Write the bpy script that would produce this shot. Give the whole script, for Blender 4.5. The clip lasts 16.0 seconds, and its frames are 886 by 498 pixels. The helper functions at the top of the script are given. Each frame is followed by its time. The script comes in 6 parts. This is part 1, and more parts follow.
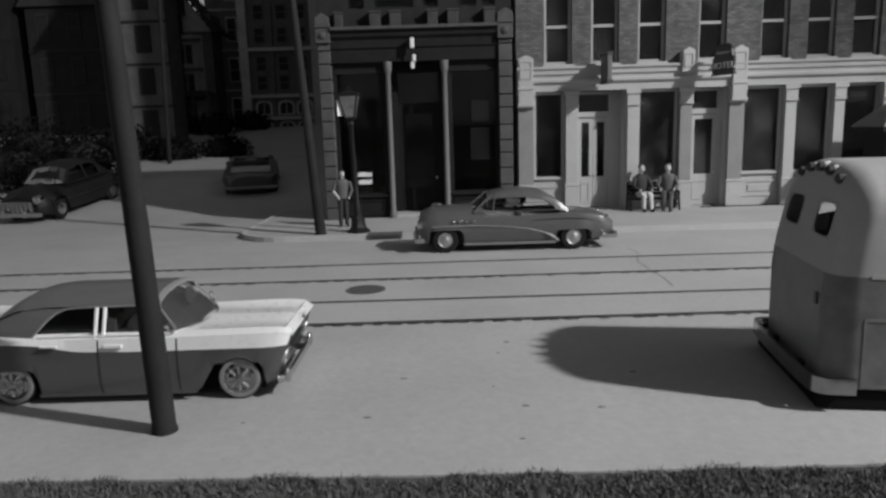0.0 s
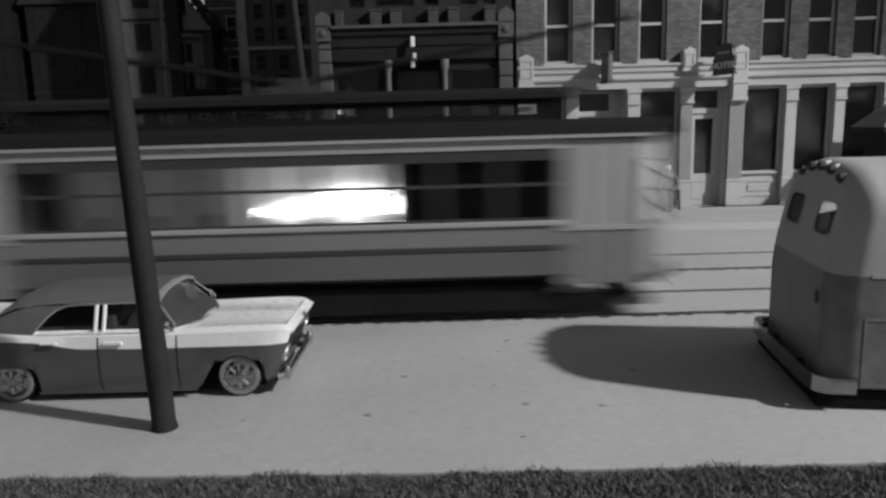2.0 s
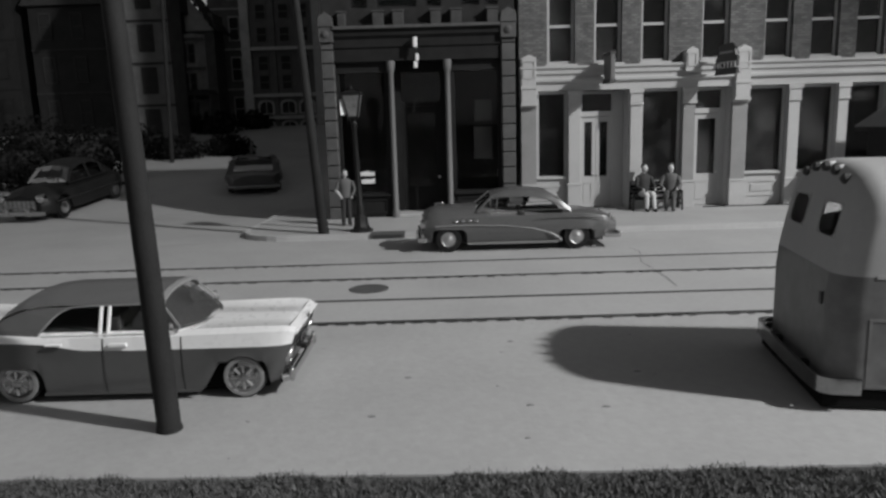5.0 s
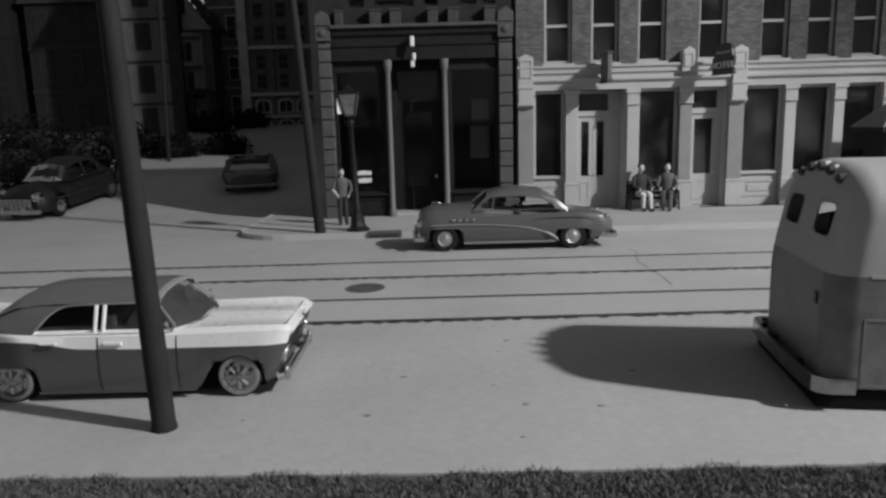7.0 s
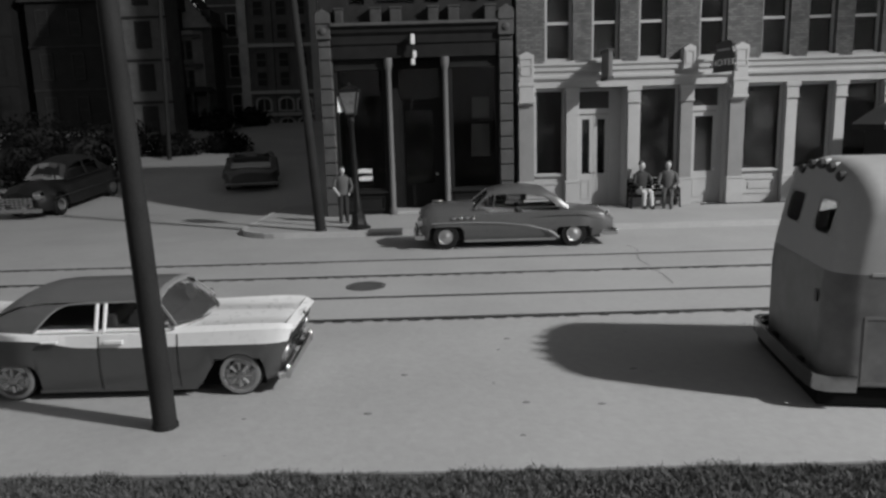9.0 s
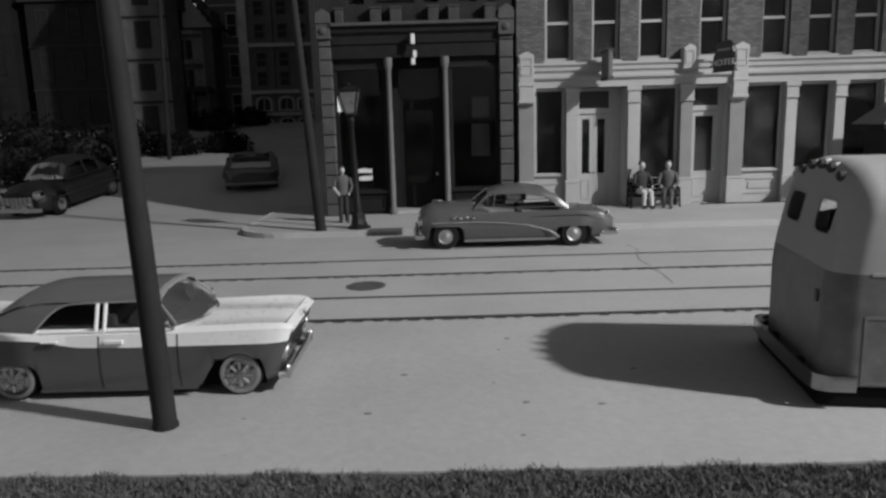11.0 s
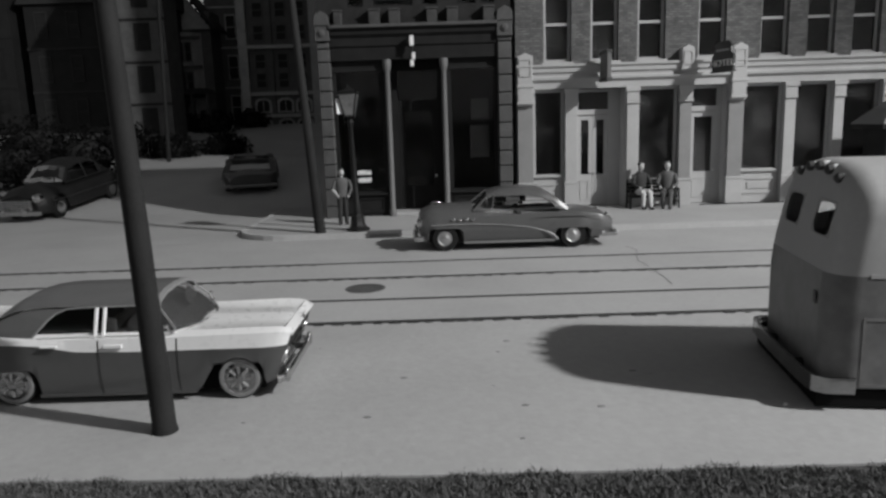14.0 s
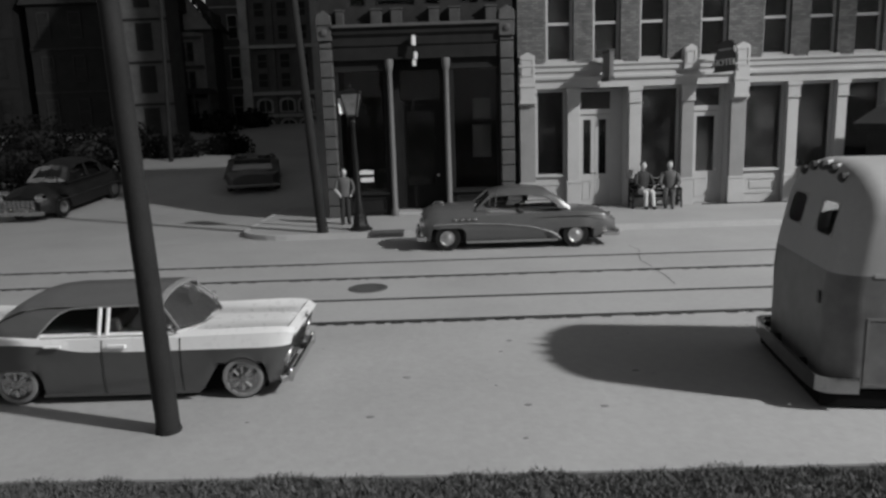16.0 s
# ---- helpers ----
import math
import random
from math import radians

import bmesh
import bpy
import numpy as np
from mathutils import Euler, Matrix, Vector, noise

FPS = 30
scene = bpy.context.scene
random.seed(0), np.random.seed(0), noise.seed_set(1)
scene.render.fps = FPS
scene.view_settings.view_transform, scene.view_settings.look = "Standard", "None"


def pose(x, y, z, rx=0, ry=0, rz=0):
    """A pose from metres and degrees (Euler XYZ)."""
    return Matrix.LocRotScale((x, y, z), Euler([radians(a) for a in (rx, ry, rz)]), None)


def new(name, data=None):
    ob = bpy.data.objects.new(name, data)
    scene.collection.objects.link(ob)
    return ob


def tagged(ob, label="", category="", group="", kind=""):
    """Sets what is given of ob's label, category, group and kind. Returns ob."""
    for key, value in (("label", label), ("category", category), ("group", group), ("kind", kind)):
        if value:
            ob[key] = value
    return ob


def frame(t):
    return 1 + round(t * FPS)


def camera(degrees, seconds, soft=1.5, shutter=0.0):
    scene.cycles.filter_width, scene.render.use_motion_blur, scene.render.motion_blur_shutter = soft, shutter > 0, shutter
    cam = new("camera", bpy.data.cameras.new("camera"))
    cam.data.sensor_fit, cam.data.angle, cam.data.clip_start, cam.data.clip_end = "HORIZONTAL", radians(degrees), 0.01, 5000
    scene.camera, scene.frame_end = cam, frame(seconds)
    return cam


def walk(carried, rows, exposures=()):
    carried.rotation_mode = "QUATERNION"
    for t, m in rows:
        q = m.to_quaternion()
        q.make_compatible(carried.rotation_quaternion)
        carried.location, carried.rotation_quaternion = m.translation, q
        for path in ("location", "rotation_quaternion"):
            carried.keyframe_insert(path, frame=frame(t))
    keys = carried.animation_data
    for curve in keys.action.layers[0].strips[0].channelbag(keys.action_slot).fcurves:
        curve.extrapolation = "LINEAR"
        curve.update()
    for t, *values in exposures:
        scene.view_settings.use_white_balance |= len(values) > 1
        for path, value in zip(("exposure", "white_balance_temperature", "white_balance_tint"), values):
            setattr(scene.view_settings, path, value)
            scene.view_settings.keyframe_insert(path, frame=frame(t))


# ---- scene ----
K = 1 / 48            # the street is a model at a scale of 1:48; numbers below are its full-size metres


def at48(x, y, z, rx=0, ry=0, rz=0):
    return pose(x * K, y * K, z * K, rx, ry, rz)


# camera: held almost still, with a slight sway
LENS = 64.62
cam = camera(LENS, 16.0, soft=2.7, shutter=1.9)
HEAD = (0.0, 0.0, 3.19)
SWAY = [
    (0.0, 0.015, 0.006, 10.014, -0.087, -1.753),
    (0.5, 0.010, -0.003, 10.110, -0.130, -1.641),
    (1.0, -0.001, -0.008, 10.079, -0.093, -1.621),
    (1.5, -0.000, 0.001, 10.065, -0.108, -1.662),
    (2.0, 0.004, -0.012, 10.049, -0.056, -1.574),
    (2.5, -0.012, -0.006, 9.997, -0.057, -1.631),
    (3.0, 0.004, -0.022, 10.069, -0.061, -1.492),
    (3.5, -0.006, -0.014, 10.000, -0.174, -1.586),
    (4.0, -0.018, 0.002, 10.041, -0.269, -1.662),
    (6.5, -0.016, 0.005, 10.072, -0.077, -1.675),
    (7.0, 0.000, -0.000, 10.105, -0.000, -1.540),
    (7.5, 0.005, -0.004, 10.161, -0.011, -1.557),
    (8.0, 0.012, -0.005, 10.231, 0.038, -1.545),
    (8.5, 0.012, -0.002, 10.224, 0.034, -1.574),
    (9.0, 0.006, 0.005, 10.283, -0.086, -1.642),
    (11.5, 0.003, 0.007, 10.315, -0.083, -1.627),
    (12.0, -0.005, -0.000, 10.344, -0.137, -1.637),
    (12.5, 0.005, 0.016, 10.390, -0.155, -1.706),
    (13.0, 0.017, 0.031, 10.330, -0.079, -1.790),
    (13.5, 0.014, 0.036, 10.317, -0.118, -1.854),
    (14.0, 0.018, 0.037, 10.252, -0.070, -1.846),
    (14.5, 0.011, 0.052, 10.232, -0.106, -1.940),
    (15.0, 0.023, 0.041, 10.257, -0.093, -1.872),
    (15.5, 0.019, 0.045, 10.252, -0.098, -1.899),
    (16.0, 0.003, 0.039, 10.274, -0.222, -1.906),
]


def held(dx, dz, pitch, yaw, roll):
    m = Matrix.Rotation(radians(-yaw), 4, "Z") @ Matrix.Rotation(radians(90 - pitch), 4, "X") @ Matrix.Rotation(radians(roll), 4, "Z")
    return Matrix.Translation(((HEAD[0] + dx) * K, HEAD[1] * K, (HEAD[2] + dz) * K)) @ m


walk(cam, [(t, held(*row)) for t, *row in SWAY])

# light: one strong lamp stands off to the right of the model, and a dim even sky fills in
scene.view_settings.exposure = 0.0
LAMP = Vector((44.0, -9.5, 35.0))
lamp = new("key_lamp", bpy.data.lights.new("key_lamp", "POINT"))
lamp.data.energy, lamp.data.shadow_soft_size = 69.0, 1.0 * K
lamp.location = LAMP * K
world = bpy.data.worlds.new("sky")
scene.world = world
world.use_nodes = True
wt = world.node_tree
sky = wt.nodes.new("ShaderNodeTexSky")
sky.sky_type, sky.sun_disc = "NISHITA", False
sky.sun_elevation = math.atan2(LAMP.z, 48.0)
sky.sun_rotation = math.atan2(LAMP.x, LAMP.y)
grey = wt.nodes.new("ShaderNodeRGBToBW")
wt.links.new(sky.outputs[0], grey.inputs[0])
wt.links.new(grey.outputs[0], wt.nodes["Background"].inputs[0])
wt.nodes["Background"].inputs[1].default_value = 0.062


# materials: grey-scale surfaces, sizes in full-size metres
def mat(name, base, rough=0.6, metal=0.0, var=0.2, size=1.0, bump=0.0, grain=8.0, coat=0.0, glow=0.0, spec=0.5):
    m = bpy.data.materials.new(name)
    m.use_nodes = True
    nt = m.node_tree
    p = nt.nodes["Principled BSDF"]
    p.inputs["Roughness"].default_value, p.inputs["Metallic"].default_value = rough, metal
    p.inputs["Coat Weight"].default_value = coat
    p.inputs["Specular IOR Level"].default_value = spec
    p.inputs["Coat Roughness"].default_value = 0.08
    tc = nt.nodes.new("ShaderNodeTexCoord")
    info = nt.nodes.new("ShaderNodeObjectInfo")
    n1, n2 = nt.nodes.new("ShaderNodeTexNoise"), nt.nodes.new("ShaderNodeTexNoise")
    for n, s, d in ((n1, 1 / size, 5), (n2, grain / size, 3)):
        n.inputs["Scale"].default_value, n.inputs["Detail"].default_value = s / K, d
        n.noise_dimensions = "4D"
        nt.links.new(tc.outputs["Object"], n.inputs["Vector"])
        nt.links.new(info.outputs["Random"], n.inputs["W"])
    mix = nt.nodes.new("ShaderNodeMix")
    mix.inputs[0].default_value = 0.4
    nt.links.new(n1.outputs[0], mix.inputs[2])
    nt.links.new(n2.outputs[0], mix.inputs[3])
    ramp = nt.nodes.new("ShaderNodeMapRange")
    ramp.inputs[1].default_value, ramp.inputs[2].default_value = 0.25, 0.75
    ramp.inputs[3].default_value, ramp.inputs[4].default_value = base * (1 - var), base * (1 + var)
    nt.links.new(mix.outputs[0], ramp.inputs[0])
    nt.links.new(ramp.outputs[0], p.inputs["Base Color"])
    rr = nt.nodes.new("ShaderNodeMapRange")
    rr.inputs[3].default_value, rr.inputs[4].default_value = max(rough - 0.12, 0.02), min(rough + 0.12, 1)
    nt.links.new(n2.outputs[0], rr.inputs[0])
    nt.links.new(rr.outputs[0], p.inputs["Roughness"])
    if bump:
        b = nt.nodes.new("ShaderNodeBump")
        b.inputs["Strength"].default_value, b.inputs["Distance"].default_value = 0.6, bump * K
        nt.links.new(n2.outputs[0], b.inputs["Height"])
        nt.links.new(b.outputs[0], p.inputs["Normal"])
    if glow:
        p.inputs["Emission Color"].default_value = (1, 1, 1, 1)
        p.inputs["Emission Strength"].default_value = glow
    return m


def glass_mat(name, tint=0.9, rough=0.02, clear=1.0):
    m = bpy.data.materials.new(name)
    m.use_nodes = True
    p = m.node_tree.nodes["Principled BSDF"]
    p.inputs["Base Color"].default_value = (tint, tint, tint, 1)
    p.inputs["Roughness"].default_value, p.inputs["IOR"].default_value = rough, 1.25
    p.inputs["Transmission Weight"].default_value = clear
    return m


# building blocks
class Form:
    """Vertices, faces and a material slot for each face."""

    def __init__(self):
        self.v, self.f, self.s = [], [], []

    def add(self, verts, faces, slot=0):
        n = len(self.v)
        self.v += [tuple(p) for p in verts]
        self.f += [tuple(i + n for i in f) for f in faces]
        self.s += [slot] * len(faces)
        return self

    def box(self, x0, x1, y0, y1, z0, z1, slot=0):
        v = [(x, y, z) for z in (z0, z1) for y in (y0, y1) for x in (x0, x1)]
        return self.add(v, [(0, 2, 3, 1), (4, 5, 7, 6), (0, 1, 5, 4), (2, 6, 7, 3), (0, 4, 6, 2), (1, 3, 7, 5)], slot)

    def prism(self, pts, a0, a1, axis="y", slot=0):
        """A flat outline (counter-clockwise seen from the low side) drawn out along an axis."""
        place = {"y": lambda p, a: (p[0], a, p[1]), "x": lambda p, a: (a, p[0], p[1]), "z": lambda p, a: (p[0], p[1], a)}[axis]
        n = len(pts)
        v = [place(p, a0) for p in pts] + [place(p, a1) for p in pts]
        f = [tuple(range(n)), tuple(range(2 * n - 1, n - 1, -1))]
        f += [((i + 1) % n, i, i + n, (i + 1) % n + n) for i in range(n)]
        return self.add(v, f, slot)

    def tube(self, a, b, r0, r1=None, n=12, slot=0, caps=True):
        a, b = Vector(a), Vector(b)
        r1 = r0 if r1 is None else r1
        q = (b - a).to_track_quat("Z", "Y")
        ring = [(math.cos(i * 2 * math.pi / n), math.sin(i * 2 * math.pi / n)) for i in range(n)]
        v = [a + q @ Vector((c * r0, s * r0, 0)) for c, s in ring] + [b + q @ Vector((c * r1, s * r1, 0)) for c, s in ring]
        f = [(i, (i + 1) % n, (i + 1) % n + n, i + n) for i in range(n)]
        if caps:
            f += [tuple(range(n - 1, -1, -1)), tuple(range(n, 2 * n))]
        return self.add(v, f, slot)

    def turned(self, rows, n=16, at=(0, 0, 0), axis="z", slot=0):
        """A turned shape: rows of (radius, height)."""
        v = []
        for r, h in rows:
            for i in range(n):
                c, s = r * math.cos(i * 2 * math.pi / n), r * math.sin(i * 2 * math.pi / n)
                p = {"z": (c, s, h), "y": (c, h, -s), "x": (h, c, s)}[axis]
                v.append((p[0] + at[0], p[1] + at[1], p[2] + at[2]))
        f = [(k * n + i, k * n + (i + 1) % n, (k + 1) * n + (i + 1) % n, (k + 1) * n + i) for k in range(len(rows) - 1) for i in range(n)]
        f += [tuple(range(n - 1, -1, -1)), tuple((len(rows) - 1) * n + i for i in range(n))]
        return self.add(v, f, slot)

    def loft(self, rings, slot=0, closed=True, caps=True):
        n = len(rings[0])
        v = [p for r in rings for p in r]
        m = n if closed else n - 1
        f = [(k * n + i, k * n + (i + 1) % n, (k + 1) * n + (i + 1) % n, (k + 1) * n + i) for k in range(len(rings) - 1) for i in range(m)]
        if caps and closed:
            f += [tuple(range(n - 1, -1, -1)), tuple((len(rings) - 1) * n + i for i in range(n))]
        return self.add(v, f, slot)

    def ball(self, c, rx, ry, rz, n=10, m=6, slot=0):
        rows = [[(c[0] + rx * math.sin(math.pi * (j + 0.02) / (m + 0.04)) * math.cos(2 * math.pi * i / n), c[1] + ry * math.sin(math.pi * (j + 0.02) / (m + 0.04)) * math.sin(2 * math.pi * i / n), c[2] - rz * math.cos(math.pi * j / m)) for i in range(n)] for j in range(m + 1)]
        return self.loft(rows, slot)

    def wall(self, x0, x1, z0, z1, y0, y1, holes, slot=0):
        """A wall with holes (x0, x1, z0, z1) right through it."""
        xs = sorted({x0, x1, *[h[0] for h in holes], *[h[1] for h in holes]})
        zs = sorted({z0, z1, *[h[2] for h in holes], *[h[3] for h in holes]})
        xs = [x for x in xs if x0 <= x <= x1]
        zs = [z for z in zs if z0 <= z <= z1]

        def full(i, j):
            if not (0 <= i < len(xs) - 1 and 0 <= j < len(zs) - 1):
                return False
            cx, cz = (xs[i] + xs[i + 1]) / 2, (zs[j] + zs[j + 1]) / 2
            return not any(h[0] < cx < h[1] and h[2] < cz < h[3] for h in holes)
        for i in range(len(xs) - 1):
            for j in range(len(zs) - 1):
                if not full(i, j):
                    continue
                a, b, c, d = xs[i], xs[i + 1], zs[j], zs[j + 1]
                self.add([(a, y0, c), (b, y0, c), (b, y0, d), (a, y0, d)], [(0, 1, 2, 3)], slot)
                self.add([(a, y1, c), (b, y1, c), (b, y1, d), (a, y1, d)], [(3, 2, 1, 0)], slot)
                if not full(i - 1, j):
                    self.add([(a, y0, c), (a, y0, d), (a, y1, d), (a, y1, c)], [(0, 1, 2, 3)], slot)
                if not full(i + 1, j):
                    self.add([(b, y0, c), (b, y0, d), (b, y1, d), (b, y1, c)], [(3, 2, 1, 0)], slot)
                if not full(i, j - 1):
                    self.add([(a, y0, c), (b, y0, c), (b, y1, c), (a, y1, c)], [(3, 2, 1, 0)], slot)
                if not full(i, j + 1):
                    self.add([(a, y0, d), (b, y0, d), (b, y1, d), (a, y1, d)], [(0, 1, 2, 3)], slot)
        return self


def mesh_of(name, form, mats, smooth=0):
    me = bpy.data.meshes.new(name)
    me.from_pydata([(x * K, y * K, z * K) for x, y, z in form.v], [], form.f)
    for m in (mats if isinstance(mats, (list, tuple)) else [mats]):
        me.materials.append(m)
    me.polygons.foreach_set("material_index", form.s)
    if smooth:
        me.polygons.foreach_set("use_smooth", [True] * len(me.polygons))
        me.set_sharp_from_angle(angle=radians(smooth))
    me.update()
    return me


def bevelled(ob, width):
    b = ob.modifiers.new("edges", "BEVEL")
    b.width, b.segments, b.limit_method, b.angle_limit = width * K, 2, "ANGLE", radians(40)
    return ob


def part(name, form, mats, parent, label="", bevel=0.0, smooth=0):
    ob = new(name, mesh_of(name, form, mats, smooth))
    ob.parent = parent
    if label:
        ob["label"] = label
    return bevelled(ob, bevel) if bevel else ob


def thing(name, label, category, x=0, y=0, z=0, rz=0, group="", kind=""):
    ob = new(name)
    ob.empty_display_size = 0.005
    ob.matrix_basis = at48(x, y, z, 0, 0, rz)
    return tagged(ob, label, category, group, kind)


def solid(name, form, mats, label, category, x=0, y=0, z=0, rz=0, group="", kind="", bevel=0.0, smooth=0):
    ob = new(name, mesh_of(name, form, mats, smooth))
    ob.matrix_basis = at48(x, y, z, 0, 0, rz)
    tagged(ob, label, category, group, kind)
    return bevelled(ob, bevel) if bevel else ob


CONCRETE = mat("concrete", 0.34, 0.85, var=0.17, size=2.2, bump=0.01, grain=22)
KERB = mat("kerb stone", 0.40, 0.85, var=0.15, size=0.8, bump=0.01)
EARTH = mat("dark bedding", 0.02, 0.95, var=0.4, size=0.3, bump=0.02, spec=0.1)
STEEL = mat("rail steel", 0.045, 0.7, 0.0, var=0.3, size=0.3, spec=0.3)
TURF = mat("turf", 0.05, 0.95, var=0.5, size=0.15, bump=0.03)
BLADE = mat("grass blades", 0.1, 0.8, var=0.5, size=0.1)
IRON = mat("black iron", 0.012, 0.5, 0.0, var=0.3, size=0.2, spec=0.25)
# near-black colour stands in for the shade inside things
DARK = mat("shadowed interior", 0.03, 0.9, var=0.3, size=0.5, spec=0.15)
WHITE = mat("white enamel", 0.7, 0.3, var=0.05, size=0.7, coat=0.5)
BROW = mat("light grey trim paint", 0.2, 0.5, var=0.1, size=0.4)
# black that stands in for deep shade under things
SHADE_BLACK = mat("black underside shade", 0.008, 0.95, var=0.3, size=0.4, spec=0.1)
FORD_GREY = mat("mid grey enamel", 0.068, 0.35, var=0.1, size=0.7, coat=0.4)
ROOF_GREY = mat("satin grey roof paint", 0.10, 0.5, var=0.12, size=0.6, coat=0.1)
BUICK_GREY = mat("slate grey enamel", 0.085, 0.32, var=0.12, size=0.6, coat=0.5)
DARK_PAINT = mat("dark grey enamel", 0.04, 0.4, var=0.2, size=0.6, coat=0.2)
BLACK_PAINT = mat("black enamel", 0.011, 0.5, var=0.5, size=0.5, spec=0.2)
CHROME = mat("chrome plating", 0.55, 0.15, 1.0, var=0.08, size=0.2)
DULL_CHROME = mat("dull plated trim", 0.55, 0.35, 1.0, var=0.15, size=0.2)
RUBBER = mat("tyre rubber", 0.014, 0.85, var=0.3, size=0.2, spec=0.2)
WORN_CHROME = mat("worn chrome", 0.30, 0.14, 1.0, var=0.3, size=0.25)
WHITEWALL = mat("whitewall rubber", 0.2, 0.7, var=0.15, size=0.2)
GLASS = glass_mat("clear glass")
HAZY = glass_mat("hazy windscreen glass", 0.45, 0.1, 0.93)
SMOKED = glass_mat("dusty glass", 0.75, 0.06)
SHEEN_GLASS = glass_mat("shop glass with painted sheen", 0.6, 0.06, 0.985)


def sheen_patches(m, size, low, high):
    """Uneven pale patches in the glass that stand in for reflections."""
    nt = m.node_tree
    tc, nz, ramp = (nt.nodes.new(k) for k in ("ShaderNodeTexCoord", "ShaderNodeTexNoise", "ShaderNodeMapRange"))
    nz.inputs["Scale"].default_value, nz.inputs["Detail"].default_value = 1 / (size * K), 3.0
    ramp.inputs["From Min"].default_value, ramp.inputs["From Max"].default_value = 0.48, 0.72
    ramp.inputs["To Min"].default_value, ramp.inputs["To Max"].default_value = high, low
    nt.links.new(tc.outputs["Object"], nz.inputs["Vector"])
    nt.links.new(nz.outputs["Fac"], ramp.inputs["Value"])
    nt.links.new(ramp.outputs[0], nt.nodes["Principled BSDF"].inputs["Transmission Weight"])


# mottled reflections of the hotel panes are put into the glass colour
sheen_patches(SHEEN_GLASS, 1.6, 0.955, 0.995)
OPAL = mat("frosted lantern glass", 0.15, 0.14, var=0.8, size=0.25)
BUS_UP = mat("pale bus paint", 0.36, 0.55, var=0.1, size=0.8, coat=0.05, spec=0.25)
BUS_LOW = mat("grey bus paint", 0.155, 0.48, var=0.4, size=0.7, coat=0.08, grain=4, spec=0.3)
WOOD_POLE = mat("dark stained pole wood", 0.022, 0.75, var=0.35, size=0.5, bump=0.01, grain=14, spec=0.15)
TRIM = mat("pale painted ironwork", 0.365, 0.6, var=0.1, size=0.7, bump=0.004)
PIER = mat("weathered painted pier", 0.21, 0.7, var=0.15, size=0.6, bump=0.006)
STONE = mat("dark rusticated stone", 0.07, 0.85, var=0.35, size=0.35, bump=0.02)
CORBEL = mat("darker corbel stone", 0.058, 0.85, var=0.35, size=0.3, bump=0.02, spec=0.15)
SHOP_DARK = mat("black-green shop paint", 0.018, 0.55, var=0.3, size=0.6, bump=0.004, spec=0.12)
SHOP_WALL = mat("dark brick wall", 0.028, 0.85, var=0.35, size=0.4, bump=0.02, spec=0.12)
COLUMN = mat("grey column paint", 0.13, 0.6, var=0.2, size=0.5)
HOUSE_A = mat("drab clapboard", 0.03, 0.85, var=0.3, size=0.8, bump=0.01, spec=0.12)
HOUSE_B = mat("pale drab stucco", 0.12, 0.85, var=0.35, size=0.7, bump=0.02, spec=0.12)
HOUSE_D = mat("worn house trim", 0.045, 0.85, var=0.35, size=0.5, spec=0.12)
HOUSE_C = mat("pale grey stucco", 0.4, 0.85, var=0.35, size=0.7, bump=0.02, spec=0.12)
HOUSE_ROOF = mat("slate roof", 0.05, 0.85, var=0.35, size=0.5, bump=0.02, spec=0.12)
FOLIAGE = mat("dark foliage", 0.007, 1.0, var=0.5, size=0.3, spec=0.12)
CLOTH_DARK = mat("dark painted cloth", 0.025, 0.8, var=0.2, size=0.2)
CLOTH_MID = mat("grey painted cloth", 0.09, 0.8, var=0.2, size=0.2)
CLOTH_PALE = mat("pale painted cloth", 0.5, 0.8, var=0.1, size=0.2)
FLESH = mat("pale figure paint", 0.42, 0.7, var=0.1, size=0.2)
LETTER = mat("white lettering", 0.75, 0.6, var=0.08, size=0.3)
SIGN_BLACK = mat("black sign enamel", 0.03, 0.5, var=0.2, size=0.3)
TRAM_CREAM = mat("cream tram paint", 0.33, 0.4, var=0.08, size=0.8, coat=0.2)
TRAM_PALE = mat("pale platform paint", 0.34, 0.45, var=0.08, size=0.7, coat=0.2)
TRAM_GREY = mat("grey tram paint", 0.18, 0.4, var=0.1, size=0.8, coat=0.2)
TRAM_LOW = mat("dull grey tram skirt", 0.11, 0.5, var=0.15, size=0.7)
TRAM_ROOF = mat("tar black tram roof", 0.012, 0.92, var=0.25, size=0.5, spec=0.12)
TRAM_DARK = mat("dark tram timber", 0.05, 0.6, var=0.25, size=0.4, spec=0.12)
LAMP_GLOW = mat("lit lamp panel", 0.8, 0.5, glow=7.0)
# the two linings glow themselves, in place of light from the lamp box
LINING_GLOW = mat("lining with added glow", 0.6, 0.6, var=0.3, size=0.6, glow=0.2)
LINING_FAINT_GLOW = mat("lining with faint added glow", 0.4, 0.6, var=0.3, size=0.6, glow=0.04)
STAIN = mat("road stain", 0.16, 0.8, var=0.3, size=0.2)


